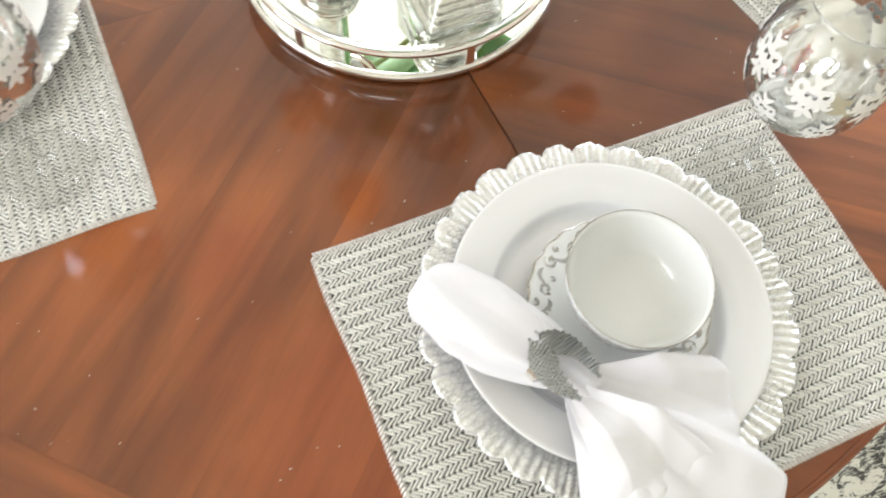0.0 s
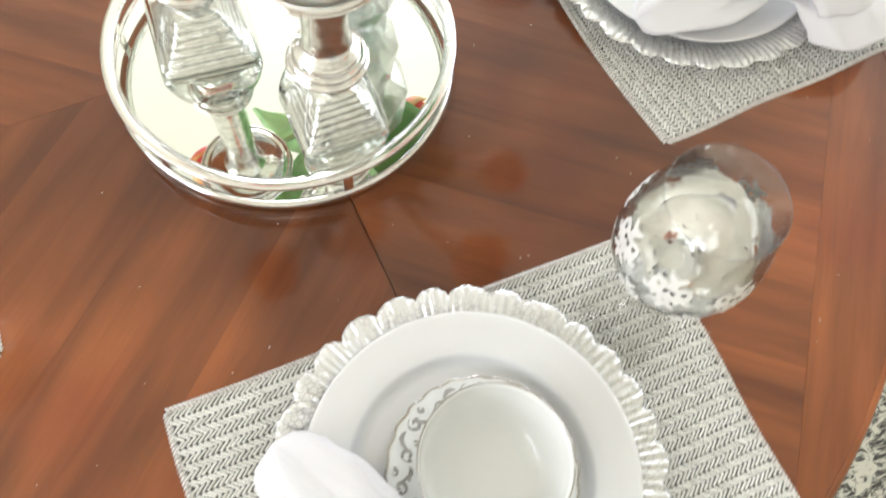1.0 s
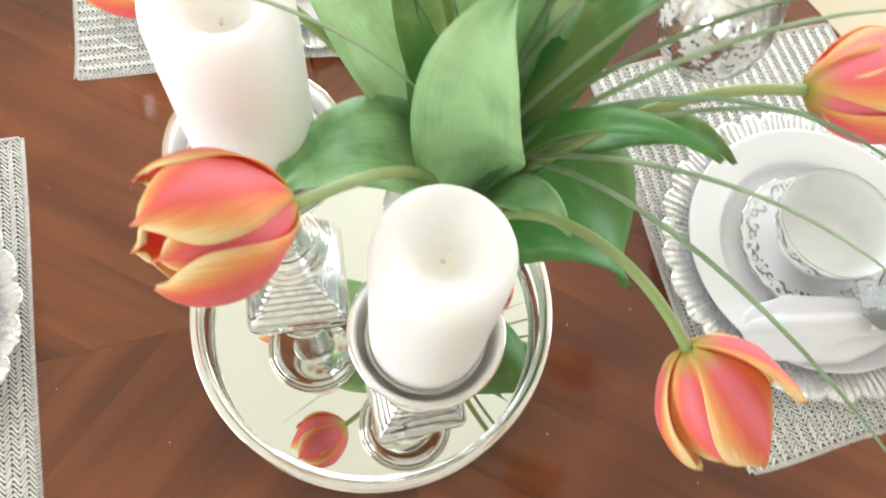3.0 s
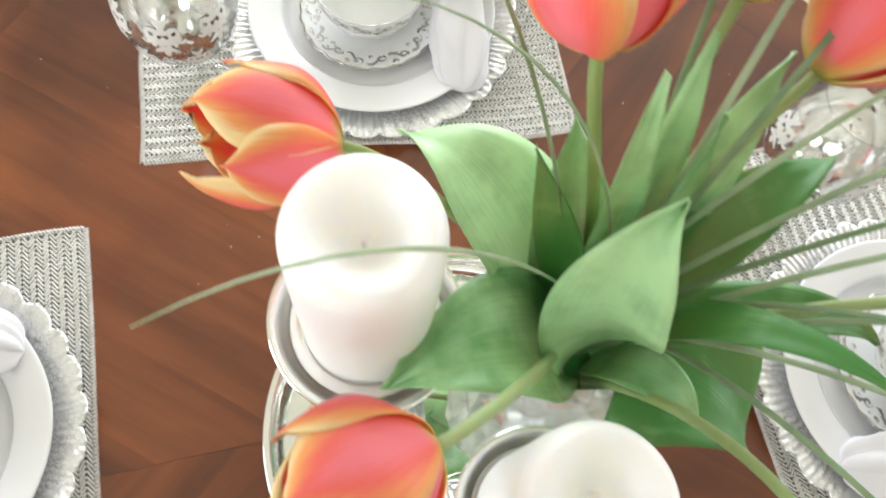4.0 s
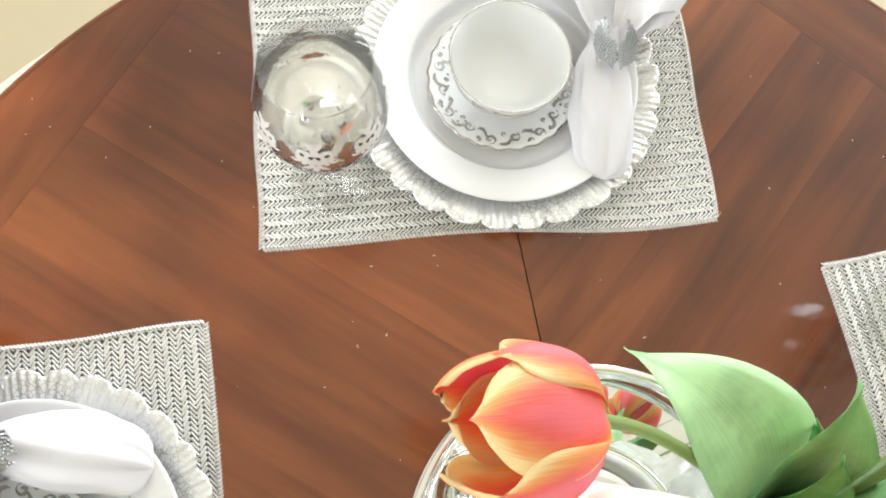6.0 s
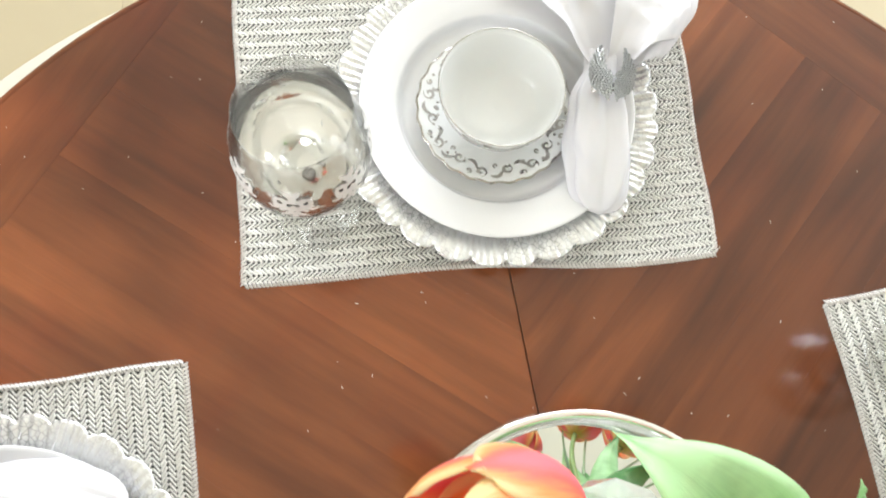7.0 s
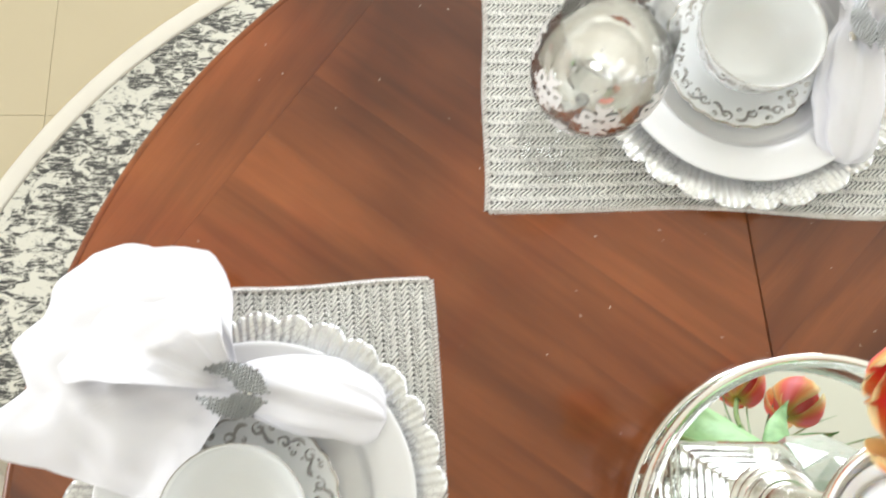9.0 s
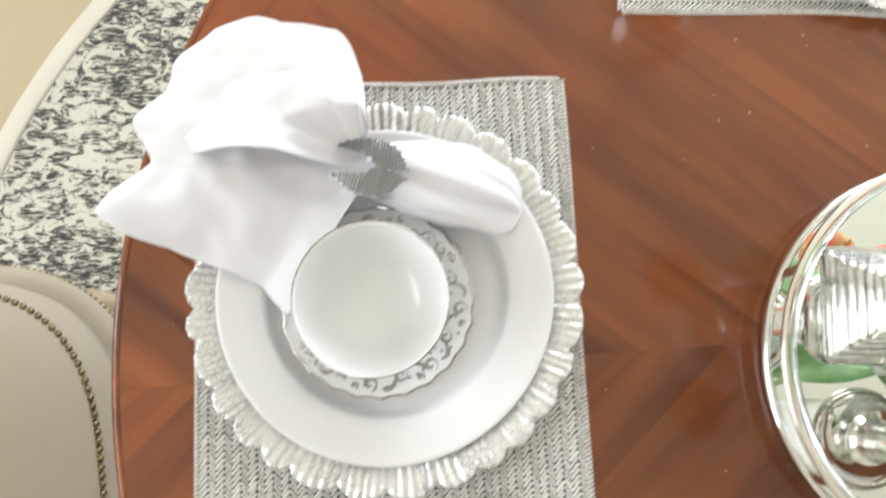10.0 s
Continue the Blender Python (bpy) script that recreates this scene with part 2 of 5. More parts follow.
def leaf_material(name, deep, pale):
    w = Mat(name, rough=0.38)
    uv = w.n.new("ShaderNodeTexCoord").outputs["UV"]
    st = w.node("ShaderNodeMapping", Scale=(30.0, 1.2, 1.0))
    w.l.new(uv, st.inputs["Vector"])
    veins = w.noise(st.outputs[0], 2.0, 3.0, 0.6)
    blot = w.noise(w.coords(), 34.0, 3.0)
    rnd = w.n.new("ShaderNodeObjectInfo").outputs["Random"]
    f = w.math("ADD", w.math("MULTIPLY", veins, 0.20), w.math("MULTIPLY", blot, 0.55))
    f = w.math("ADD", f, w.math("MULTIPLY", w.math("SUBTRACT", rnd, 0.5), 0.5))
    w.put("Base Color", w.ramp(f, ((0.2, deep), (0.62, pale))))
    w.put("Subsurface Weight", 0.08), w.put("Subsurface Scale", 0.05)
    w.bump(w.math("ADD", veins, w.math("MULTIPLY", w.noise(w.coords(), 90.0, 3.0), 0.8)), 0.28, 0.0014)
    through_light = w.node("ShaderNodeBsdfTranslucent", Color=w.p.inputs["Base Color"].links[0].from_socket)
    mixer = w.node("ShaderNodeMixShader", Fac=0.12)
    w.l.new(w.p.outputs[0], mixer.inputs[1]), w.l.new(through_light.outputs[0], mixer.inputs[2])
    w.l.new(mixer.outputs[0], w.n["Material Output"].inputs[0])
    return w.m


LEAF = leaf_material("tulip_leaf", (0.062, 0.265, 0.060), (0.54, 0.88, 0.45))
GRASS = leaf_material("grass_blade", (0.16, 0.28, 0.14), (0.46, 0.60, 0.38))
STEM = leaf_material("tulip_stem", (0.23, 0.36, 0.11), (0.42, 0.54, 0.25))
STAMEN = Mat("stamen", (0.80, 0.62, 0.40), 0.6).m


def rug_material():
    w = Mat("faded_rug", rough=0.95)
    v = w.coords()
    rows = w.noise(w.coords((40.0, 260.0, 1.0)), 1.0, 2.0, 0.6)
    fig = w.noise(w.coords((26.0, 44.0, 1.0)), 1.0, 5.0, 0.72, 1.2)
    field = w.noise(v, 7.0, 2.0, 0.5)
    worn = w.math("ADD", fig, w.math("MULTIPLY", w.math("SUBTRACT", field, 0.5), 0.35))
    mask = w.math("MULTIPLY", w.ramp(worn, ((0.465, (0, 0, 0)), (0.52, (1, 1, 1)))), w.ramp(rows, ((0.36, (0.1, 0.1, 0.1)), (0.50, (1, 1, 1)))))
    w.put("Base Color", w.mix(w.math("MULTIPLY", mask, 0.94), (0.60, 0.58, 0.49), (0.018, 0.018, 0.018)))
    w.bump(rows, 0.4, 0.002)
    return w.m


RUG = rug_material()
RUG_BORDER = cloth_material("cream_rug_border", (0.66, 0.62, 0.53), (0.60, 0.56, 0.47), 300.0)


def plain(name, a, b, rough, scale, bump=0.05):
    w = Mat(name, a, rough)
    nz = w.noise(w.coords(), scale, 4.0)
    w.put("Base Color", w.mix(nz, a, b))
    w.bump(nz, bump, 0.002)
    return w.m


TILE = plain("cream_tile", (0.49, 0.42, 0.28), (0.46, 0.39, 0.26), 0.3, 3.0)
GROUT = plain("pale_grout", (0.48, 0.41, 0.275), (0.45, 0.38, 0.255), 0.8, 30.0)
WALL = plain("cream_wall_paint", (0.76, 0.74, 0.67), (0.72, 0.70, 0.63), 0.8, 8.0)
CEILING = plain("ceiling_paint", (0.74, 0.73, 0.66), (0.71, 0.70, 0.63), 0.85, 8.0)
FRAME_PAINT = plain("white_window_paint", (0.8, 0.8, 0.78), (0.76, 0.76, 0.74), 0.4, 12.0)
BRASS = silver_material("antique_brass", (0.32, 0.26, 0.15), 0.32, 200.0, 0.3)
CHAIR_WOOD = plain("beige_painted_wood", (0.52, 0.43, 0.28), (0.45, 0.36, 0.23), 0.5, 30.0)
DUST = Mat("pale_dust", (0.75, 0.68, 0.58), 0.9).m

# ---- mesh helpers ----


def mesh_object(name, verts, faces, material, parent=None, smooth=True, uvs=None, label=""):
    me = bpy.data.meshes.new(name)
    me.from_pydata([tuple(v) for v in verts], [], faces)
    if uvs is not None:
        layer = me.uv_layers.new(name="UVMap")
        for loop in me.loops:
            layer.data[loop.index].uv = uvs[loop.vertex_index]
    me.materials.append(material)
    me.polygons.foreach_set("use_smooth", [smooth] * len(me.polygons))
    me.update()
    ob = new(name, me)
    if parent is not None:
        ob.parent = parent
    if label:
        ob["label"] = label
    return ob


def part(name, bm, material, parent, label="", smooth=False):
    me = bpy.data.meshes.new(name)
    bmesh.ops.recalc_face_normals(bm, faces=bm.faces[:])
    bm.to_mesh(me)
    bm.free()
    me.materials.append(material)
    me.polygons.foreach_set("use_smooth", [smooth] * len(me.polygons))
    ob = new(name, me)
    if parent is not None:
        ob.parent = parent
    if label:
        ob["label"] = label
    return ob


def empty(name, m, label, category, group="", kind=""):
    ob = new(name)
    ob.empty_display_size = 0.02
    ob.matrix_world = m
    return tagged(ob, label, category, group, kind)


def lathe_data(profile, seg=96, closed=False, radius=None, lift=None):
    """Rings of (r, z) turned about z; radius and lift add to r and z by angle and ring."""
    verts, faces = [], []
    n = len(profile)
    for i in range(seg):
        a = 2 * math.pi * i / seg
        for j, (r, z) in enumerate(profile):
            rr = r + (radius(a, j, r) if radius else 0.0)
            verts.append((rr * math.cos(a), rr * math.sin(a), z + (lift(a, j, r) if lift else 0.0)))
    for i in range(seg):
        k = (i + 1) % seg
        for j in range(n if closed else n - 1):
            q = (j + 1) % n
            faces.append((i * n + j, k * n + j, k * n + q, i * n + q))
    return verts, faces


def lathe(name, profile, material, parent, seg=96, closed=False, radius=None, lift=None, label="", smooth=True):
    return mesh_object(name, *lathe_data(profile, seg, closed, radius, lift), material, parent, smooth, label=label)


def torus_profile(r, z, a, b, n=12):
    return [(r + a * math.cos(2 * math.pi * i / n), z + b * math.sin(2 * math.pi * i / n)) for i in range(n)]


def box_bm(size, centre=(0, 0, 0), bevel=0.0, bm=None, turn=None):
    bm = bm or bmesh.new()
    made = bmesh.ops.create_cube(bm, size=1.0)["verts"]
    m = Matrix.Translation(centre) @ (turn or Matrix()) @ Matrix.Diagonal((*size, 1))
    bmesh.ops.transform(bm, matrix=m, verts=made)
    if bevel:
        edges = {e for v in made for e in v.link_edges}
        bmesh.ops.bevel(bm, geom=list(edges), offset=bevel, segments=2, affect="EDGES", profile=0.6)
    return bm


def bezier(points, n):
    """Points along a Bezier curve of any order."""
    out = []
    for i in range(n):
        t = i / (n - 1)
        ps = [Vector(p) for p in points]
        while len(ps) > 1:
            ps = [a.lerp(b, t) for a, b in zip(ps, ps[1:])]
        out.append(ps[0])
    return out


def tube_data(path, radii, seg=8):
    verts, faces = [], []
    side = None
    for i, p in enumerate(path):
        d = (path[min(i + 1, len(path) - 1)] - path[max(i - 1, 0)]).normalized()
        if side is None:
            side = d.orthogonal().normalized()
        side = (side - d * side.dot(d)).normalized()
        up = d.cross(side)
        for k in range(seg):
            a = 2 * math.pi * k / seg
            verts.append(p + radii[i] * (math.cos(a) * side + math.sin(a) * up))
    for i in range(len(path) - 1):
        for k in range(seg):
            q = (k + 1) % seg
            faces.append((i * seg + k, i * seg + q, (i + 1) * seg + q, (i + 1) * seg + k))
    faces.append(tuple(range(seg))[::-1])
    faces.append(tuple((len(path) - 1) * seg + k for k in range(seg)))
    return verts, faces


def smooth_profile(points, n):
    """A rounder profile through the given (r, z) points (Catmull-Rom)."""
    out = []
    pts = [points[0], *points, points[-1]]
    for i in range(1, len(pts) - 2):
        p0, p1, p2, p3 = (Vector(q) for q in pts[i - 1 : i + 3])
        for k in range(n):
            t = k / n
            out.append(tuple(0.5 * ((2 * p1) + (p2 - p0) * t + (2 * p0 - 5 * p1 + 4 * p2 - p3) * t * t + (3 * p1 - p0 - 3 * p2 + p3) * t ** 3)))
    out.append(tuple(points[-1]))
    return out


def height_at(profile, r):
    for (r0, z0), (r1, z1) in zip(profile, profile[1:]):
        if min(r0, r1) <= r <= max(r0, r1) and r0 != r1:
            return z0 + (z1 - z0) * (r - r0) / (r1 - r0)
    return profile[-1][1]


# ---- room ----
TOP = 0.76
CX, CY = 0.251, -0.2726
X0, X1, Y0, Y1, ROOM_H = -2.6, 3.2, -3.2, 3.0, 2.7

part("floor", box_bm((X1 - X0 + 0.4, Y1 - Y0 + 0.4, 0.1), ((X0 + X1) / 2, (Y0 + Y1) / 2, -0.052)), GROUT, None)
tagged(bpy.data.objects["floor"], "cream glazed tile floor with thin joints", "floor", kind="structure")
part("ceiling", box_bm((X1 - X0 + 0.4, Y1 - Y0 + 0.4, 0.1), ((X0 + X1) / 2, (Y0 + Y1) / 2, ROOM_H + 0.05)), CEILING, None)
tagged(bpy.data.objects["ceiling"], "plain cream painted ceiling", "ceiling", kind="structure")


def wall(name, along, at, lo, hi, hole=None):
    """A wall 0.15 thick along x or y, outside the plane at, with one window hole (from, to, sill, head)."""
    bm = bmesh.new()
    out = 0.075 if at > 0 else -0.075
    cuts = [(lo, hi, 0.0, ROOM_H)]
    if hole:
        a, b, s, h = hole
        cuts = [(lo, a, 0.0, ROOM_H), (b, hi, 0.0, ROOM_H), (a, b, 0.0, s), (a, b, h, ROOM_H)]
    for a, b, s, h in cuts:
        size = (b - a, 0.15, h - s) if along == "x" else (0.15, b - a, h - s)
        mid = ((a + b) / 2, at + out, (s + h) / 2) if along == "x" else (at + out, (a + b) / 2, (s + h) / 2)
        box_bm(size, mid, bm=bm)
    return tagged(part(name, bm, WALL, None), "cream painted plaster wall", "wall", kind="structure")


wall("wall_north", "x", Y1, X0 - 0.15, X1 + 0.15, (-0.3, 2.1, 0.7, 2.4))
wall("wall_south", "x", Y0, X0 - 0.15, X1 + 0.15)
wall("wall_east", "y", X1, Y0, Y1, (-0.6, 1.8, 0.7, 2.4))
wall("wall_west", "y", X0, Y0, Y1, (-1.9, 0.1, 0.7, 2.4))

# floor tiles, each one a piece of the floor, over the stretch round the table
tile_me = None
floor = bpy.data.objects["floor"]
SIZE = 0.45
for i in range(13):
    for j in range(14):
        x, y = X0 + SIZE * (i + 0.5), Y0 + SIZE * (j + 0.5)
        if x > X1 or y > Y1:
            continue
        if tile_me is None:
            ob = part("tile", box_bm((SIZE - 0.0012, SIZE - 0.0012, 0.01), (0, 0, 0), 0.0004), TILE, floor)
            tile_me = ob.data
        else:
            ob = new("tile", tile_me)
            ob.parent = floor
        ob.location = (x, y, -0.005)

# round rug
rug = empty("rug", pose(0.20, -0.36, 0.0), "round faded grey and cream patterned rug with a pale border", "rug")
lathe("rug_field", [(0.0, 0.010), (0.4, 0.010), (0.8, 0.010), (1.195, 0.010), (1.197, 0.0005)], RUG, rug, 128)
lathe("border", [(1.196, 0.0005), (1.197, 0.013), (1.201, 0.015), (1.227, 0.015), (1.233, 0.012), (1.235, 0.0005)], RUG_BORDER, rug, 128, label="plain cream border band")

# ---- table ----
SEAM = 5.35
table = empty("dining_table", pose(CX, CY, 0, 0, 0, SEAM), "round polished reddish-brown wooden table with a centre joint", "table")
core = lathe(
    "tabletop",
    [(0.0, TOP - 0.003), (0.3, TOP - 0.003), (0.6605, TOP - 0.003), (0.6610, TOP - 0.0004), (0.6650, TOP - 0.0008), (0.6682, TOP - 0.003), (0.6690, TOP - 0.007), (0.6675, TOP - 0.012),
     (0.661, TOP - 0.016), (0.657, TOP - 0.019), (0.659, TOP - 0.026), (0.648, TOP - 0.034), (0.635, TOP - 0.036), (0.0, TOP - 0.036)],
    WOOD, table, 160, label="moulded edge and core")
lathe("apron", [(0.50, TOP - 0.036), (0.505, TOP - 0.10), (0.48, TOP - 0.10), (0.475, TOP - 0.036)], DARK_WOOD, table, 96, True)
lathe("pedestal", smooth_profile([(0.16, 0.655), (0.10, 0.60), (0.06, 0.52), (0.085, 0.42), (0.11, 0.34), (0.07, 0.24), (0.10, 0.18), (0.10, 0.12), (0.0, 0.12)], 5), DARK_WOOD, table, 40)
lathe("mounting_plate", [(0.0, 0.66), (0.30, 0.66), (0.30, 0.6545), (0.0, 0.6545)], DARK_WOOD, table, 40)
lathe("collar", [(0.30, TOP - 0.036), (0.30, 0.66), (0.27, 0.66), (0.27, TOP - 0.036)], DARK_WOOD, table, 40, True)
for k in range(4):
    a = radians(45 + 90 * k)
    d = Vector((math.cos(a), math.sin(a), 0))
    path = bezier([d * 0.06 + Vector((0, 0, 0.18)), d * 0.22 + Vector((0, 0, 0.24)), d * 0.30 + Vector((0, 0, 0.06)), d * 0.40 + Vector((0, 0, 0.045))], 12)
    mesh_object("leg", *tube_data(path, [0.034 - 0.0011 * i for i in range(12)], 10), DARK_WOOD, table)


def clip(poly, nx, ny, c):
    """The part of a convex polygon where nx*x + ny*y <= c."""
    out = []
    for (x0, y0), (x1, y1) in zip(poly, poly[1:] + poly[:1]):
        d0, d1 = nx * x0 + ny * y0 - c, nx * x1 + ny * y1 - c
        if d0 <= 0:
            out.append((x0, y0))
        if d0 * d1 < 0:
            t = d0 / (d0 - d1)
            out.append((x0 + (x1 - x0) * t, y0 + (y1 - y0) * t))
    return out


def veneer(poly, angle):
    """One strip of veneer, 2.6 mm thick, whose own x runs along its grain."""
    ca, sa = math.cos(angle), math.sin(angle)
    mx, my = sum(p[0] for p in poly) / len(poly), sum(p[1] for p in poly) / len(poly)
    local = [((x - mx) * ca + (y - my) * sa, -(x - mx) * sa + (y - my) * ca) for x, y in poly]
    n = len(local)
    verts = [(x, y, 0.0) for x, y in local] + [(x, y, -0.0026) for x, y in local]
    faces = [tuple(range(n))] + [(i, i + n, (i + 1) % n + n, (i + 1) % n) for i in range(n)]
    ob = mesh_object("veneer_strip", verts, faces, WOOD, table, False)
    ob.matrix_local = pose(mx, my, TOP, 0, 0, math.degrees(angle))


rng = random.Random(11)
circle = [(0.6606 * math.cos(2 * math.pi * i / 160), 0.6606 * math.sin(2 * math.pi * i / 160)) for i in range(160)]
SEAM_X, GAP, CAP = 0.0228, 0.0009, 0.577
for sx, sy in ((1, 1), (-1, 1), (-1, -1), (1, -1)):
    quad = clip(circle, -sx, 0, -sx * SEAM_X - GAP)
    quad = clip(quad, 0, -sy, -0.00012)
    ang = math.atan2(sy * math.sin(radians(41)), sx * math.cos(radians(41)))
    ux, uy = math.cos(ang), math.sin(ang)
    inner = clip(quad, ux, uy, CAP)
    cap = clip(quad, -ux, -uy, -CAP - 0.0002)
    veneer(cap, ang + math.pi / 2)
    s = -0.68
    while s < 0.68:
        e = s + rng.uniform(0.075, 0.115)
        strip = clip(clip(inner, -uy, ux, e - 0.00003), uy, -ux, -s - 0.00003)
        if len(strip) > 2:
            veneer(strip, ang)
        s = e

# specks of dust and fibres
verts, faces = [], []
rng = random.Random(5)
for k in range(230):
    a, r = rng.uniform(0, 2 * math.pi), 0.64 * math.sqrt(rng.random())
    x, y, b = CX + r * math.cos(a), CY + r * math.sin(a), rng.uniform(0, math.pi)
    ln, wd = rng.choice((0.0004, 0.0005, 0.0006, 0.0008, 0.0014)), rng.uniform(0.0002, 0.0004)
    c, s = math.cos(b), math.sin(b)
    k0 = len(verts)
    for u, v, z in ((-ln, -wd, 0), (ln, -wd, 0), (ln, wd, 0), (-ln, wd, 0), (-ln * 0.6, 0, 0.0005), (ln * 0.6, 0, 0.0005)):
        verts.append((x + u * c - v * s, y + u * s + v * c, TOP + 0.0001 + z))
    faces += [(k0, k0 + 1, k0 + 5, k0 + 4), (k0 + 2, k0 + 3, k0 + 4, k0 + 5), (k0 + 1, k0 + 2, k0 + 5), (k0 + 3, k0, k0 + 4)]
tagged(mesh_object("dust", verts, faces, DUST, None, False), "pale dust specks and fibres scattered on the tabletop", "dust", kind="stuff")

# ---- place mats ----
MAT_W, MAT_D = 0.4545, 0.315
RUFFLED, STORE = [], {}


def placemat(m, label, bow):
    mat = empty("placemat", m, label, "placemat", "placemats on the table")
    rng = random.Random(3)

    def warp(x, y):
        f, q = y / MAT_D + 0.5, math.pi * x / MAT_W
        return x + 0.0012 * math.sin(40 * y), y + f * (bow[0] * math.cos(q) + bow[1] * math.cos(3 * q) + bow[2] * math.sin(2 * q))

    def grid(nx, ny, w, d, z):
        vs = [(*warp((i / nx - 0.5) * w, (j / ny - 0.5) * d), z) for i in range(nx + 1) for j in range(ny + 1)]
        fs = [(i * (ny + 1) + j, (i + 1) * (ny + 1) + j, (i + 1) * (ny + 1) + j + 1, i * (ny + 1) + j + 1) for i in range(nx) for j in range(ny)]
        return vs, fs

    # dark sheet under the stitches that paints the shade in their gaps
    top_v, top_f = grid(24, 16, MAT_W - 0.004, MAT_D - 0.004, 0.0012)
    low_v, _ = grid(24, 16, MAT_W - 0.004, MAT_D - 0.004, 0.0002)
    mesh_object("backing", top_v + low_v, top_f + [tuple(i + len(top_v) for i in f)[::-1] for f in top_f], SHADE_BACKING, mat)
    # slanted stitches, in rows that run along the mat
    verts, faces = [], []
    rows = 48
    pitch = (MAT_D - 0.009) / rows
    for j in range(rows):
        tight = 0.0002 if j % 2 else -0.0002
        y = -MAT_D / 2 + 0.0045 + pitch * (j + 0.5) + tight
        lean = 1 if j % 2 else -1
        lo = 0.0054
        count = int((MAT_W - 0.008) / 0.0046)
        for i in range(count):
            x = -MAT_W / 2 + 0.0045 + 0.0046 * (i + 0.5) + rng.uniform(-0.0003, 0.0003)
            a = lean * radians(38 + rng.uniform(-5, 5))
            c, s = math.cos(a), math.sin(a)
            wd, z = (0.00114 if j % 2 else 0.00140) + rng.uniform(-0.0001, 0.0001), 0.0021 + rng.uniform(-0.0002, 0.0003)
            k = len(verts)
            for u, v, zz in ((-lo, -wd, 0.0011), (lo, -wd, 0.0011), (lo, wd, 0.0011), (-lo, wd, 0.0011), (-lo * 0.7, 0, z), (lo * 0.7, 0, z)):
                px, py = warp(x + u * c - v * s, y + (u * s + v * c) * 0.95)
                verts.append((px, py, zz))
            faces += [(k, k + 1, k + 5, k + 4), (k + 1, k + 2, k + 5), (k + 2, k + 3, k + 4, k + 5), (k + 3, k, k + 4)]
    weave = mesh_object("weave", verts, faces, YARN, mat, False)
    weave["kind"] = "stuff"
    # overcast hem
    verts, faces = [], []
    for x0, y0, x1, y1 in ((-1, -1, 1, -1), (1, -1, 1, 1), (1, 1, -1, 1), (-1, 1, -1, -1)):
        length = MAT_W if y0 == y1 else MAT_D
        n = int(length / 0.0036)
        for i in range(n):
            t = (i + 0.5) / n
            x, y = (x0 + (x1 - x0) * t) * (MAT_W / 2 - 0.003), (y0 + (y1 - y0) * t) * (MAT_D / 2 - 0.003)
            dx, dy = ((x1 - x0) / 2, (y1 - y0) / 2)
            lx, ly = 0.0019 * dx + 0.0008 * dy, 0.0019 * dy - 0.0008 * dx
            ox, oy = 0.0032 * dy + 0.0010 * dx, -0.0032 * dx + 0.0010 * dy
            k = len(verts)
            for u, v, z in ((-1, -1, 0.0004), (1, -1, 0.0004), (1, 1, 0.0006), (-1, 1, 0.0006), (-0.55, 0, 0.0033), (0.55, 0, 0.0033)):
                verts.append((*warp(x + u * lx + v * ox, y + u * ly + v * oy), z))
            faces += [(k, k + 1, k + 5, k + 4), (k + 1, k + 2, k + 5), (k + 2, k + 3, k + 4, k + 5), (k + 3, k, k + 4)]
    hem = mesh_object("hem", verts, faces, HEM, mat, False)
    hem["kind"] = "stuff"
    return mat


# ---- tableware ----


def ribbon(points, widths, surface, lift=0.0004):
    """A thin raised band along plane points, laid on a surface that maps (u, v) to a place and its normal."""
    verts, faces = [], []
    n = len(points)
    for i, (u, v) in enumerate(points):
        a, b = points[max(i - 1, 0)], points[min(i + 1, n - 1)]
        du, dv = b[0] - a[0], b[1] - a[1]
        ln = math.hypot(du, dv) or 1.0
        ou, ov = -dv / ln * widths[i], du / ln * widths[i]
        for k in (-1, 1):
            p, nrm = surface(u + k * ou, v + k * ov)
            verts.append(p + nrm * lift)
    for i in range(n - 1):
        faces.append((2 * i, 2 * i + 1, 2 * i + 3, 2 * i + 2))
    return verts, faces


def join(pieces):
    verts, faces = [], []
    for vs, fs in pieces:
        k = len(verts)
        verts += [tuple(v) for v in vs]
        faces += [tuple(i + k for i in f) for f in fs]
    return verts, faces


def spiral(cu, cv, r0, turns, start, n=18, grow=0.25, flip=1):
    pts = []
    for i in range(n):
        t = i / (n - 1)
        r = r0 * (grow + (1 - grow) * t)
        a = start + flip * 2 * math.pi * turns * t
        pts.append((cu + r * math.cos(a), cv + r * math.sin(a)))
    return pts


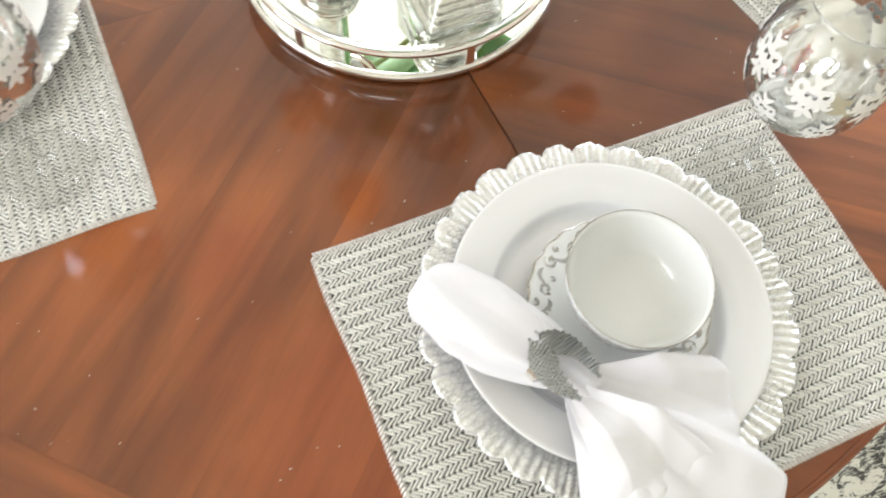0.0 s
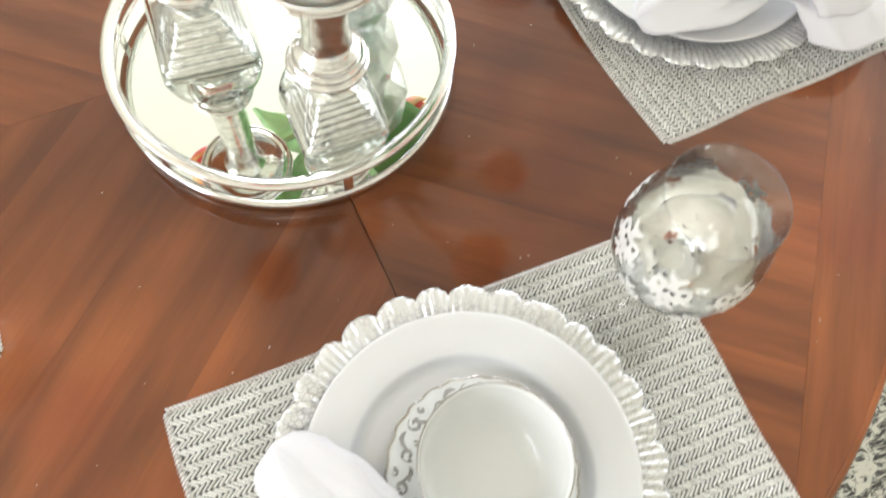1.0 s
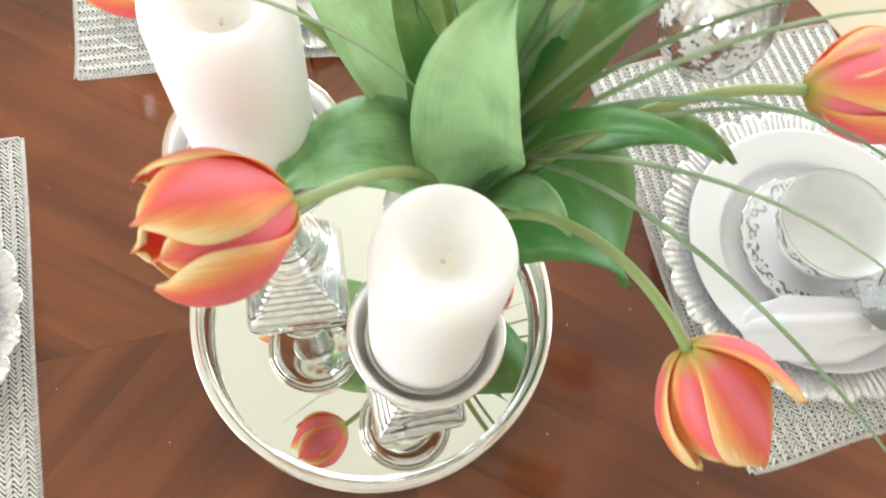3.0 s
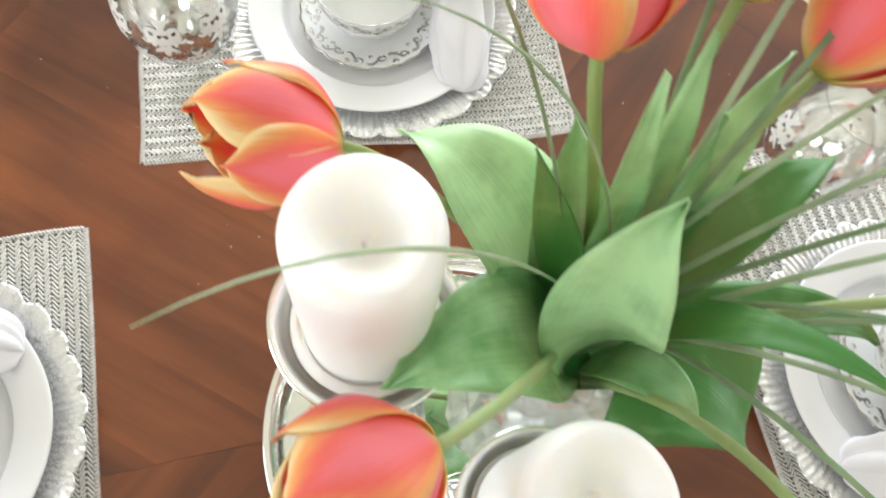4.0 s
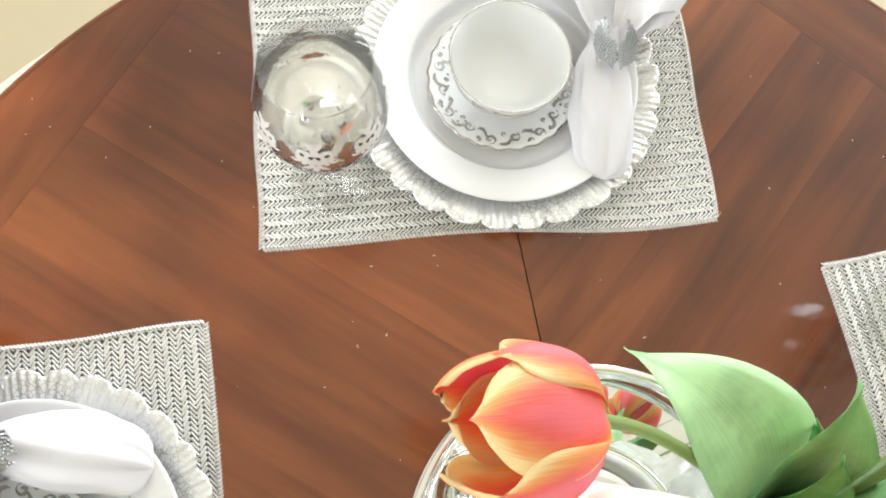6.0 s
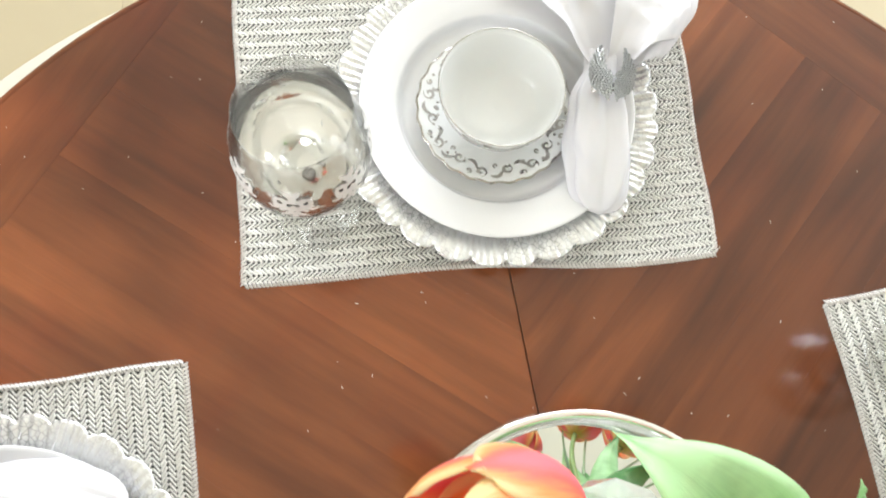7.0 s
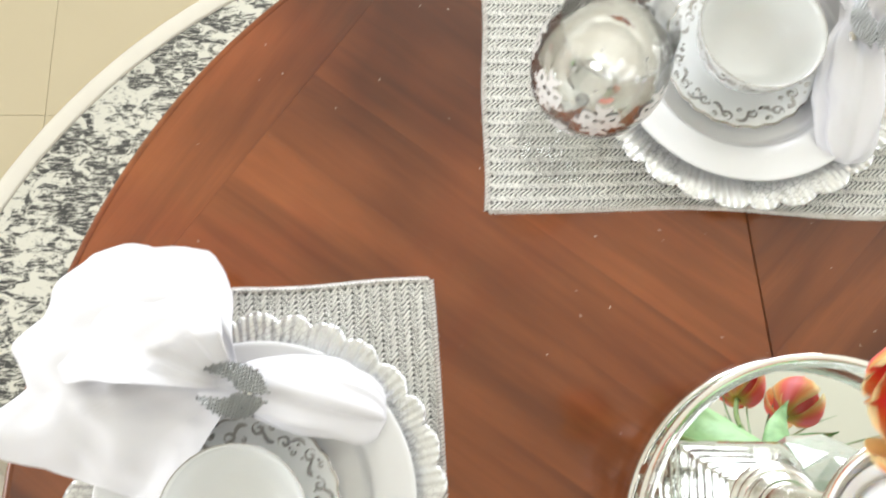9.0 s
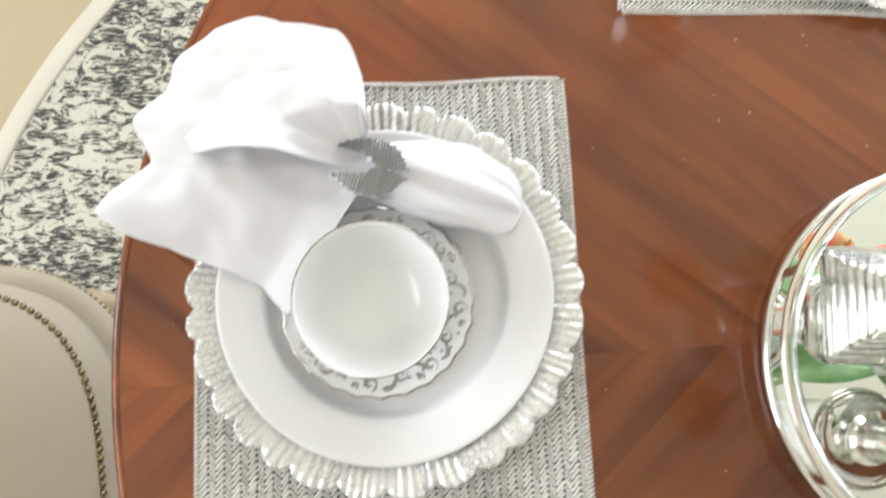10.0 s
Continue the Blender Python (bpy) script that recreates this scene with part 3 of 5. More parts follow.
def scroll_band(surface, count, length, half, scale):
    """A running band of leafy scrolls: u along the band, v across it."""
    rng = random.Random(8)
    pieces = []
    step = length / count
    for k in range(count):
        u = k * step
        f = 1 if k % 2 else -1
        curl = spiral(u, f * half * 0.25, half * 0.62, 1.15, rng.uniform(0, 1.0), 18, 0.2, f)
        pieces.append(ribbon(curl, [scale * (0.25 + 0.75 * math.sin(math.pi * min(1, i / 15.0))) for i in range(18)], surface))
        tail = [(u + step * (0.35 + 0.6 * t), f * half * (0.55 - 1.3 * t + 0.7 * math.sin(3 * t))) for t in (0, 0.2, 0.4, 0.6, 0.8, 1)]
        pieces.append(ribbon(tail, [scale * q for q in (0.3, 1.0, 1.3, 1.1, 0.7, 0.2)], surface))
        small = spiral(u + step * 0.55, -f * half * 0.62, half * 0.3, 0.95, 1.0 + rng.random(), 12, 0.2, -f)
        pieces.append(ribbon(small, [scale * (0.2 + 0.6 * math.sin(math.pi * i / 11)) for i in range(12)], surface))
        for q in range(3):
            a = rng.uniform(0, 6.28)
            bu, bv = u + step * (0.2 + 0.3 * q), f * half * rng.uniform(-0.7, 0.7)
            leaf = [(bu + half * 0.32 * t * math.cos(a), bv + half * 0.32 * t * math.sin(a)) for t in (0, 0.35, 0.7, 1)]
            pieces.append(ribbon(leaf, [0, scale * 1.1, scale * 0.9, 0], surface))
    return join(pieces)


CHARGER_PROFILE = [(0.0, 0.003), (0.05, 0.003), (0.105, 0.0035), (0.115, 0.006), (0.122, 0.0095), (0.128, 0.012), (0.134, 0.014), (0.140, 0.0158), (0.146, 0.0172), (0.151, 0.018), (0.1535, 0.0172), (0.152, 0.0145), (0.140, 0.0115), (0.122, 0.005), (0.112, 0.0005), (0.0, 0.0005)]


def charger_plate(m, label):
    ob_ = empty("charger_plate", m, label, "charger plate", "charger plates")
    if RUFFLED:
        ob = new("rim", RUFFLED[0])
        ob.parent = ob_
        return ob_
    rng = random.Random(21)
    lobes = []
    a = 0.0
    while a < 2 * math.pi - 0.1:
        wdt = rng.uniform(0.17, 0.27)
        lobes.append((a, min(a + wdt, 2 * math.pi)))
        a += wdt
    lobes[-1] = (lobes[-1][0], 2 * math.pi)
    ribs = [rng.uniform(0.5, 1.0) for _ in range(200)]

    def scallop(ang):
        for lo, hi in lobes:
            if lo <= ang <= hi:
                return abs(math.sin(math.pi * (ang - lo) / (hi - lo))) ** 0.55
        return 0.0

    def radius(ang, j, r):
        if 3 <= j <= 13 and r > 0.116:
            w_ = min(1.0, max(0.0, (r - 0.120) / 0.03))
            return w_ * (0.0085 * scallop(ang) - 0.0030)
        return 0.0

    def lift(ang, j, r):
        if r > 0.118 and j <= 11:
            w_ = min(1.0, max(0.0, (r - 0.118) / 0.014))
            k = ang / (2 * math.pi) * 130
            return w_ * (0.0011 * ribs[int(k) % 200] * math.sin(2 * math.pi * k + 2.0 * math.sin(9 * ang)) + 0.0022 * scallop(ang) + 0.0022 * noise.noise(Vector((r * 150 * math.cos(ang), r * 150 * math.sin(ang), 3.0))))
        return 0.0

    ob = lathe("rim", CHARGER_PROFILE, CHARGER, ob_, 640, False, radius, lift)
    RUFFLED.append(ob.data)
    return ob_


def shared_thing(name, m, label, category, group, build):
    """Builds a thing's parts once, and lets the repeats share their meshes."""
    root = empty(name, m, label, category, group)
    if name not in STORE:
        build(root)
        STORE[name] = [(o.name.split(".")[0], o.data, o.get("label", "")) for o in root.children]
    else:
        for nm, me, lab in STORE[name]:
            ob = new(nm, me)
            ob.parent = root
            if lab:
                ob["label"] = lab
    return root


PLATE_PROFILE = [(0.0, 0.0045), (0.05, 0.0045), (0.086, 0.005), (0.0915, 0.0065), (0.0945, 0.0110), (0.0965, 0.0165), (0.0995, 0.0190), (0.112, 0.0210), (0.128, 0.0245), (0.1312, 0.0252), (0.1325, 0.0245), (0.1315, 0.0230), (0.116, 0.0180), (0.098, 0.0125), (0.094, 0.003), (0.088, 0.0006), (0.060, 0.0), (0.0, 0.001)]


def build_plate(root):
    lathe("plate_body", PLATE_PROFILE, PORCELAIN, root, 128)

    def surface(u, v):
        r = 0.117 + v
        a = u / 0.117
        return Vector((r * math.cos(a), r * math.sin(a), height_at(PLATE_PROFILE[:10], r))), Vector((0, 0, 1))

    for g in range(4):
        pieces = []
        for k in range(-2, 3):
            u = 0.117 * (g * math.pi / 2 + 0.3) + k * 0.011
            f = 1 if k % 2 else -1
            pieces.append(ribbon(spiral(u, 0.001 * f, 0.0042, 1.0, 0.5, 14, 0.25, f), [0.0004 + 0.0005 * math.sin(math.pi * i / 13) for i in range(14)], surface, 0.00035))
        mesh_object("embossed_scroll", *join(pieces), PORCELAIN, root)


SAUCER_PROFILE = [(0.0, 0.003), (0.030, 0.003), (0.042, 0.0035), (0.052, 0.006), (0.062, 0.0095), (0.071, 0.0125), (0.0745, 0.0136), (0.0755, 0.0130), (0.0745, 0.0118), (0.060, 0.006), (0.045, 0.0008), (0.0, 0.0004)]


def flute(a, j, r):
    return 0.0008 * math.cos(24 * a) * max(0.0, (r - 0.055) / 0.02)


def build_saucer(root):
    lathe("saucer_body", SAUCER_PROFILE, BOWL_WHITE, root, 192, False, flute)

    def surface(u, v):
        r = 0.0625 + v
        a = u / 0.0625
        return Vector((r * math.cos(a), r * math.sin(a), height_at(SAUCER_PROFILE[:7], r))), Vector((0, 0, 1))

    mesh_object("scroll_band", *scroll_band(surface, 16, 2 * math.pi * 0.0625, 0.0095, 0.00150), DECAL, root, label="silver lustre scroll pattern")
    lathe("silver_line", [(0.0742, 0.01385), (0.0756, 0.0137), (0.0762, 0.0130)], DECAL, root, 192, False, flute)


BOWL_OUT = [(0.024, 0.0), (0.026, 0.0), (0.0265, 0.005), (0.030, 0.0085), (0.040, 0.0155), (0.048, 0.0255), (0.0535, 0.038), (0.0565, 0.051), (0.0575, 0.0605)]
BOWL_IN = [(0.0568, 0.0608), (0.0555, 0.051), (0.052, 0.038), (0.0462, 0.0268), (0.038, 0.0178), (0.026, 0.0122), (0.012, 0.0105), (0.0, 0.010)]


def build_bowl(root):
    lathe("bowl_body", [(0.0, 0.003), (0.023, 0.003)] + BOWL_OUT + BOWL_IN, BOWL_WHITE, root, 96)

    def surface(u, v):
        z = 0.049 + v
        a = u / 0.0565
        r = 0.0
        for (r0, z0), (r1, z1) in zip(BOWL_OUT[2:], BOWL_OUT[3:]):
            if z0 <= z <= z1:
                r = r0 + (r1 - r0) * (z - z0) / (z1 - z0)
        r = r or 0.0575
        nrm = Vector((math.cos(a), math.sin(a), -0.25)).normalized()
        return Vector((r * math.cos(a), r * math.sin(a), z)), nrm

    mesh_object("scroll_band", *scroll_band(surface, 16, 2 * math.pi * 0.0565, 0.0080, 0.0013), DECAL, root, label="silver lustre scroll pattern")
    lathe("silver_line", torus_profile(0.0572, 0.0606, 0.0006, 0.0006, 6), DECAL, root, 96, True)


GOBLET_BOWL = smooth_profile([(0.004, 0.098), (0.014, 0.0995), (0.029, 0.107), (0.0405, 0.120), (0.0492, 0.138), (0.0520, 0.157), (0.0503, 0.178), (0.0448, 0.202), (0.0405, 0.225)], 5)


def build_goblet(root):
    lathe("bowl_glass", GOBLET_BOWL + [(0.0400, 0.2252)] + [(max(r - 0.0009, 0.002), z + 0.0006) for r, z in GOBLET_BOWL[::-1][1:]], GOBLET_GLASS, root, 72)
    lathe("rim_line", torus_profile(0.0403, 0.2252, 0.0005, 0.0004, 6), GOBLET_GLASS, root, 72, True)
    lathe("stem", smooth_profile([(0.0055, 0.0995), (0.0042, 0.088), (0.0036, 0.05), (0.0040, 0.018), (0.007, 0.008), (0.018, 0.0045), (0.037, 0.0028), (0.0385, 0.0015), (0.0375, 0.0004), (0.0, 0.0004)], 4), STEM_GLASS, root, 48)

    def surface(u, v):
        z = v
        r, nz = 0.05, 0.0
        for (r0, z0), (r1, z1) in zip(GOBLET_BOWL, GOBLET_BOWL[1:]):
            if z0 <= z <= z1 and z1 > z0:
                r = r0 + (r1 - r0) * (z - z0) / (z1 - z0)
                nz = -(r1 - r0) / (z1 - z0)
        a = u
        return Vector((r * math.cos(a), r * math.sin(a), z)), Vector((math.cos(a), math.sin(a), max(-2.0, min(2.0, nz)))).normalized()

    def scaled(u0, v0, s):
        def place(u, v):
            z = v0 + v * s
            r = 0.05
            for (r0, z0), (r1, z1) in zip(GOBLET_BOWL, GOBLET_BOWL[1:]):
                if z0 <= z <= z1 and z1 > z0:
                    r = r0 + (r1 - r0) * (z - z0) / (z1 - z0)
            return surface(u0 + u * s / max(r, 0.02), z)
        return place

    pieces = []
    for row, (z, count, s) in enumerate(((0.172, 7, 0.0190), (0.138, 7, 0.0145))):
        for k in range(count):
            place = scaled(2 * math.pi * (k + 0.5 * (row % 2)) / count, z, s)
            for f in (-1, 1):
                for cu, cv, r, st in ((0.42, 0.35, 0.34, 2.2), (0.36, -0.3, 0.28, -1.2), (0.72, 0.02, 0.2, 0.4)):
                    pts = [(f * x, y) for x, y in spiral(cu, cv, r, 0.95, st, 14, 0.2)]
                    pieces.append(ribbon(pts, [0.045 + 0.07 * math.sin(math.pi * i / 13) for i in range(14)], place, 0.0003))
                for a0, ln, bv in ((0.5, 0.8, 0.35), (0.95, 0.6, 0.75), (-0.6, 0.7, -0.4), (0.1, 0.85, 0.0)):
                    pts = [(f * ln * t * math.cos(a0), bv + ln * t * math.sin(a0)) for t in (0, 0.3, 0.6, 0.85, 1)]
                    pieces.append(ribbon(pts, [0.03, 0.14, 0.12, 0.06, 0.0], place, 0.0003))
            for lo, hi, wdt in ((-1.05, -0.45, 0.12), (-0.35, 0.3, 0.15), (0.35, 1.1, 0.14)):
                pts = [(0, lo + (hi - lo) * t) for t in (0, 0.25, 0.5, 0.75, 1)]
                pieces.append(ribbon(pts, [0.0, wdt, wdt * 1.2, wdt * 0.7, 0.0], place, 0.0003))
    mesh_object("damask_print", *join(pieces), FROST_DECAL, root, label="silver damask print")
    lathe("silvering", [(r - 0.0012, z + 0.0003) for r, z in GOBLET_BOWL[2:39]], SILVERING, root, 72, label="patchy mirror silvering inside the bowl")


WING_OUT = ((0.0, 0.0125), (0.12, 0.0165), (0.35, 0.0212), (0.60, 0.0218), (0.82, 0.0190), (0.94, 0.0135), (1.0, 0.0075))
WING_IN = ((0.0, 0.0110), (0.12, 0.0098), (0.35, 0.0086), (0.46, 0.0062), (0.55, 0.0012), (0.85, 0.0008), (1.0, 0.0040))


def along(table_, s):
    for (s0, v0), (s1, v1) in zip(table_, table_[1:]):
        if s0 <= s <= s1:
            return v0 + (v1 - v0) * (s - s0) / (s1 - s0)
    return table_[-1][1]


def wing_place(s, c, f, sink=0.0):
    """A place on a wing: s from its tip to its lobe, c from its inner to its outer edge."""
    x = along(WING_IN, s) * (1 - c) + along(WING_OUT, s) * c
    y = -0.0315 + 0.0545 * s - 0.004 * c * s
    x *= 0.98
    return Vector((f * x, y, 0.0312 - 13.0 * x * x - 5.0 * y * y - sink))


def wing_beads(f):
    """One wing of small crystals in rows, arched over the napkin, its tip towards the loose end."""
    verts, faces = [], []
    for i in range(21):
        s = i / 20
        wide = along(WING_OUT, s) - along(WING_IN, s)
        n = max(1, int(wide / 0.0027))
        for q in range(n + 1):
            c = (q + 0.5 * (i % 2)) / n
            if c > 1.0:
                continue
            p = wing_place(s, c, f)
            r = 0.00150
            k = len(verts)
            verts += [p + Vector(d) * r for d in ((1, 0, 0), (-1, 0, 0), (0, 1, 0), (0, -1, 0), (0, 0, 1), (0, 0, -1))]
            faces += [tuple(k + g for g in tri) for tri in ((0, 2, 4), (2, 1, 4), (1, 3, 4), (3, 0, 4), (2, 0, 5), (1, 2, 5), (3, 1, 5), (0, 3, 5))]
    return verts, faces


def wing_plate(f):
    verts, faces = [], []
    for sink in (0.0006, 0.0018):
        verts += [wing_place(i / 20, q / 4, f, sink) for i in range(21) for q in range(5)]
    for lay in (0, 105):
        faces += [(lay + i * 5 + q, lay + i * 5 + q + 1, lay + i * 5 + q + 6, lay + i * 5 + q + 5) for i in range(20) for q in range(4)]
    for q in (0, 4):
        faces += [(i * 5 + q, i * 5 + 5 + q, 110 + i * 5 + q, 105 + i * 5 + q) for i in range(20)]
    return verts, faces


def build_ring(root):
    for f in (-1, 1):
        mesh_object("wing", *join([wing_beads(f), wing_plate(f)]), RHINE, root, False, label="wing set with small clear crystals")
    path = [Vector((0.0185 * math.cos(a), 0.006, 0.0165 * math.sin(a) + 0.0045)) for a in [2 * math.pi * i / 32 for i in range(33)]]
    vs, fs = [], []
    for i in range(33):
        for k in (-1, 1):
            vs.append(path[i] + Vector((0, 0.0045 * k, 0)))
        if i:
            fs.append((2 * i - 2, 2 * i - 1, 2 * i + 1, 2 * i))
    mesh_object("band", vs, fs, SILVER, root)


def napkin(m, label, seed, spread, corner):
    """A linen square drawn through a ring: a rounded tail on the +y side, loose folds behind."""
    rng = random.Random(seed)
    root = empty("napkin", m, label, "napkin", "napkins")
    verts, faces = [], []
    n, seg = 34, 64
    for i in range(n):
        t = i / (n - 1)
        y = -0.036 + (0.163 if seed == 2 else 0.152) * t
        swell = 0.0150 + (0.0190 if seed == 2 else 0.0155) * math.sin(math.pi * min(0.72, max(0.0, t - 0.15) * 1.1)) ** 0.8
        if t > 0.80:
            swell *= math.sqrt(max(0.0, 1 - ((t - 0.80) / 0.20) ** 2.4)) * 0.97 + 0.03
        for k in range(seg):
            a = 2 * math.pi * k / seg
            fold = 1 + 0.07 * math.sin(3 * a + seed) * (1 - t) + 0.12 * math.sin(5 * a + 3 * t + seed) * (0.5 + t) + 0.08 * math.sin(8 * a + 2 * t + 2 * seed) + 0.14 * noise.noise(Vector((2.2 * math.cos(a), 2.2 * math.sin(a), 5 * t + seed))) - 0.30 * (0.4 + 0.6 * t) * abs(noise.noise(Vector((3.0 * math.cos(a), 3.0 * math.sin(a), 1.6 * t + 3 * seed))))
            x = swell * fold * math.cos(a) + 0.006 * math.sin(3 * t + seed)
            z = (0.62 - 0.16 * t) * swell * fold * math.sin(a) + 0.004 - 0.024 * t * t
            verts.append((x, y, z))
    for i in range(n - 1):
        for k in range(seg):
            q = (k + 1) % seg
            faces.append((i * seg + k, i * seg + q, (i + 1) * seg + q, (i + 1) * seg + k))
    faces.append(tuple((n - 1) * seg + k for k in range(seg)))
    mesh_object("tail", verts, faces, LINEN, root)
    # loose folds: two flaps of cloth that fan out behind the ring, creased along a few lines
    for layer in range(2):
        verts, faces = [], []
        nu, nv = 84, 34
        lo, hi = spread if layer == 0 else (spread[0] + 4, spread[0] + 0.56 * (spread[1] - spread[0]))
        creases = sorted(lo + (hi - lo) * c for c in ((0.0, 0.2, 0.42, 0.6, 0.8, 1.0) if layer == 0 else (0.0, 0.3, 0.72, 1.0)))
        heights = [rng.uniform(0.0, 0.003) if k % 2 == 0 else rng.uniform(0.008, 0.015) * (0.45 if seed == 1 else 1.0) for k in range(len(creases))]
        shift = rng.uniform(0, 50)
        planes = [(rng.uniform(-0.42, 0.42), rng.uniform(-0.42, 0.42), rng.uniform(-0.09, 0.09), rng.uniform(-0.15, 0.0)) for _ in range(12)]
        for i in range(nu):
            u = i / (nu - 1)
            deg = lo + (hi - lo) * u
            a = radians(deg)
            edge = corner[0][1]
            for (d0, r0), (d1, r1) in zip(corner, corner[1:]):
                if d1 <= deg <= d0:
                    edge = r0 + (r1 - r0) * (d0 - deg) / (d0 - d1)
            if layer:
                edge *= 0.80 + 0.10 * math.sin(3.5 * u + seed)
            crest = 0.0
            for (c0, h0), (c1, h1) in zip(zip(creases, heights), list(zip(creases, heights))[1:]):
                if c0 <= deg <= c1 + 1e-6:
                    f = (deg - c0) / (c1 - c0)
                    f = f * f * (3 - 2 * f) * 0.3 + f * 0.7
                    crest = h0 + (h1 - h0) * f
            for j in range(nv):
                v = j / (nv - 1)
                r = 0.008 + (edge - 0.008) * v
                x, y = r * math.sin(a), -0.006 - r * math.cos(a)
                rough = noise.noise(Vector((x * 22, y * 22, shift))) + 0.5 * noise.noise(Vector((x * 50, y * 50, shift + 9)))
                near = min(1.0, 2.4 * v)
                dome = near * math.sin(math.pi * min(1.0, 0.12 + 0.86 * v)) ** 0.8
                z = 0.006 + crest * min(1.0, 1.7 * v) * (1.15 - 0.45 * v) + (0.014 + 0.010 * layer) * dome + 0.005 * rough * near + 0.013 * near * (0.35 - abs(noise.noise(Vector((x * 15 + 3 * y, y * 15, shift + 40)))) - 0.5 * abs(noise.noise(Vector((x * 34, y * 34, shift + 60)))))
                up = max(p * (x - u0) + q * (y - v0) for p, q, u0, v0 in planes[:6]) - max(p * (x - u0) + q * (y - v0) for p, q, u0, v0 in planes[6:])
                z += (0.25 if seed == 1 else 0.42) * near * max(-0.03, min(0.03, up))
                z -= (0.034 if layer == 0 else 0.020) * max(0.0, v - 0.5) ** 1.2
                verts.append((x + 0.004 * rough * v, y + 0.004 * noise.noise(Vector((x * 30, y * 30, shift + 20))) * v, max(z, -0.028)))
        for i in range(nu - 1):
            for j in range(nv - 1):
                faces.append((i * nv + j, (i + 1) * nv + j, (i + 1) * nv + j + 1, i * nv + j + 1))
        k = len(verts)
        verts += [(x, y, z - 0.0016) for x, y, z in verts]
        faces += [tuple(q + k for q in f)[::-1] for f in faces]
        rim = [i * nv + nv - 1 for i in range(nu)]
        rims = [rim, [j for j in range(nv)], [(nu - 1) * nv + j for j in range(nv)]]
        for line in rims:
            faces += [(a_, b_, b_ + k, a_ + k) for a_, b_ in zip(line, line[1:])]
        mesh_object("fold", verts, faces, LINEN, root)
    return root


def setting(name, mat_mid, yaw, plate, bowl, goblet, ring, tilt, seed, corner, spread, bow):
    words = {
        "north": "lying straight near the table joint", "south": "under a full place setting",
        "west": "beside the chair with nailhead trim", "east": "beside the bouquet's drooping tulip"}[name]
    base = pose(0, 0, 0, 0, 0, yaw)
    back = base.to_3x3() @ Vector((0, -MAT_D / 2, 0))
    placemat(pose(mat_mid[0] + back.x, mat_mid[1] + back.y, TOP, 0, 0, yaw), "silver-grey woven herringbone placemat " + words, bow)
    z = TOP + 0.0028
    charger_plate(pose(*plate, z, 0, 0, yaw + 37 * seed), "pearl-silver glass charger with a ruffled scalloped rim")
    z += 0.0036
    shared_thing("dinner_plate", pose(*plate, z, 0, 0, yaw + 20 * seed), "white porcelain dinner plate with a wide embossed rim", "plate", "dinner plates", build_plate)
    z += 0.0050
    sx, sy = (plate[0] * 0.3 + bowl[0] * 0.7), (plate[1] * 0.3 + bowl[1] * 0.7)
    shared_thing("saucer", pose(sx, sy, z, 0, 0, yaw + 50 * seed), "white saucer with a silver scroll border", "saucer", "saucers", build_saucer)
    z += 0.0034
    shared_thing("bowl", pose(*bowl, z, 0, 0, yaw + 80 * seed), "small white porcelain bowl with silver rim and scrolls", "bowl", "bowls", build_bowl)
    shared_thing("goblet", pose(*goblet, TOP + 0.0030, 0, 0, yaw + 31 * seed), "clear stemmed goblet with silver damask print, standing empty on the mat", "wine glass", "goblets", build_goblet)
    x, y, lean = ring
    place = base.to_3x3() @ Vector((x, y, 0))
    m = pose(plate[0] + place.x, plate[1] + place.y, TOP + tilt, 0, 0, yaw + lean)
    napkin(m, "white linen napkin pulled through a ring, loose end fanned out", seed, spread, corner)
    shared_thing("napkin_ring", m, "silver napkin ring shaped as two crystal-set wings", "napkin ring", "napkin rings", build_ring)


# outlines of the loose napkin ends: angle from the ring, reach
FAN_N = ((47, 0.135), (40, 0.170), (10, 0.210), (-15, 0.190), (-36, 0.152), (-43, 0.130), (-56, 0.070))
FAN_S = ((50, 0.122), (44, 0.136), (22, 0.142), (17, 0.176), (8, 0.186), (-10, 0.172), (-30, 0.120), (-38, 0.092))
FAN_W = ((72, 0.124), (58, 0.122), (47, 0.133), (34, 0.162), (22, 0.209), (11, 0.164), (0, 0.188), (-8, 0.170), (-19, 0.180), (-30, 0.168), (-40, 0.155), (-46, 0.138), (-64, 0.118), (-72, 0.080))
FAN_E = ((46, 0.134), (34, 0.150), (10, 0.190), (-15, 0.180), (-40, 0.150), (-56, 0.115), (-62, 0.080))
setting("north", (0.2272, 0.0), 180.0, (0.2505, 0.1565), (0.2468, 0.1531), (0.074, 0.071), (-0.0985, 0.000, -10), 0.048, 1, FAN_N, (-55, 47), (-0.0015, -0.0025, -0.0033))
setting("south", (0.3175, -0.5880), 3.03, (0.3072, -0.7345), (0.3202, -0.7340), (0.487, -0.648), (-0.0768, -0.0326, 24), 0.050, 2, FAN_S, (-38, 50), (0.0, 0.0006, 0.0008))
setting("west", (-0.0342, -0.2873), -86.4, (-0.1950, -0.2545), (-0.2038, -0.2629), (-0.101, -0.447), (-0.0888, -0.0014, -15.5), 0.050, 3, FAN_W, (-72, 72), (0.0008, -0.0006, 0.0))
setting("east", (0.5753, -0.2773), 96.68, (0.7270, -0.2970), (0.7271, -0.2919), (0.618, -0.114), (-0.0850, 0.002, -8), 0.052, 4, FAN_E, (-62, 46), (0.006, 0.0, -0.005))

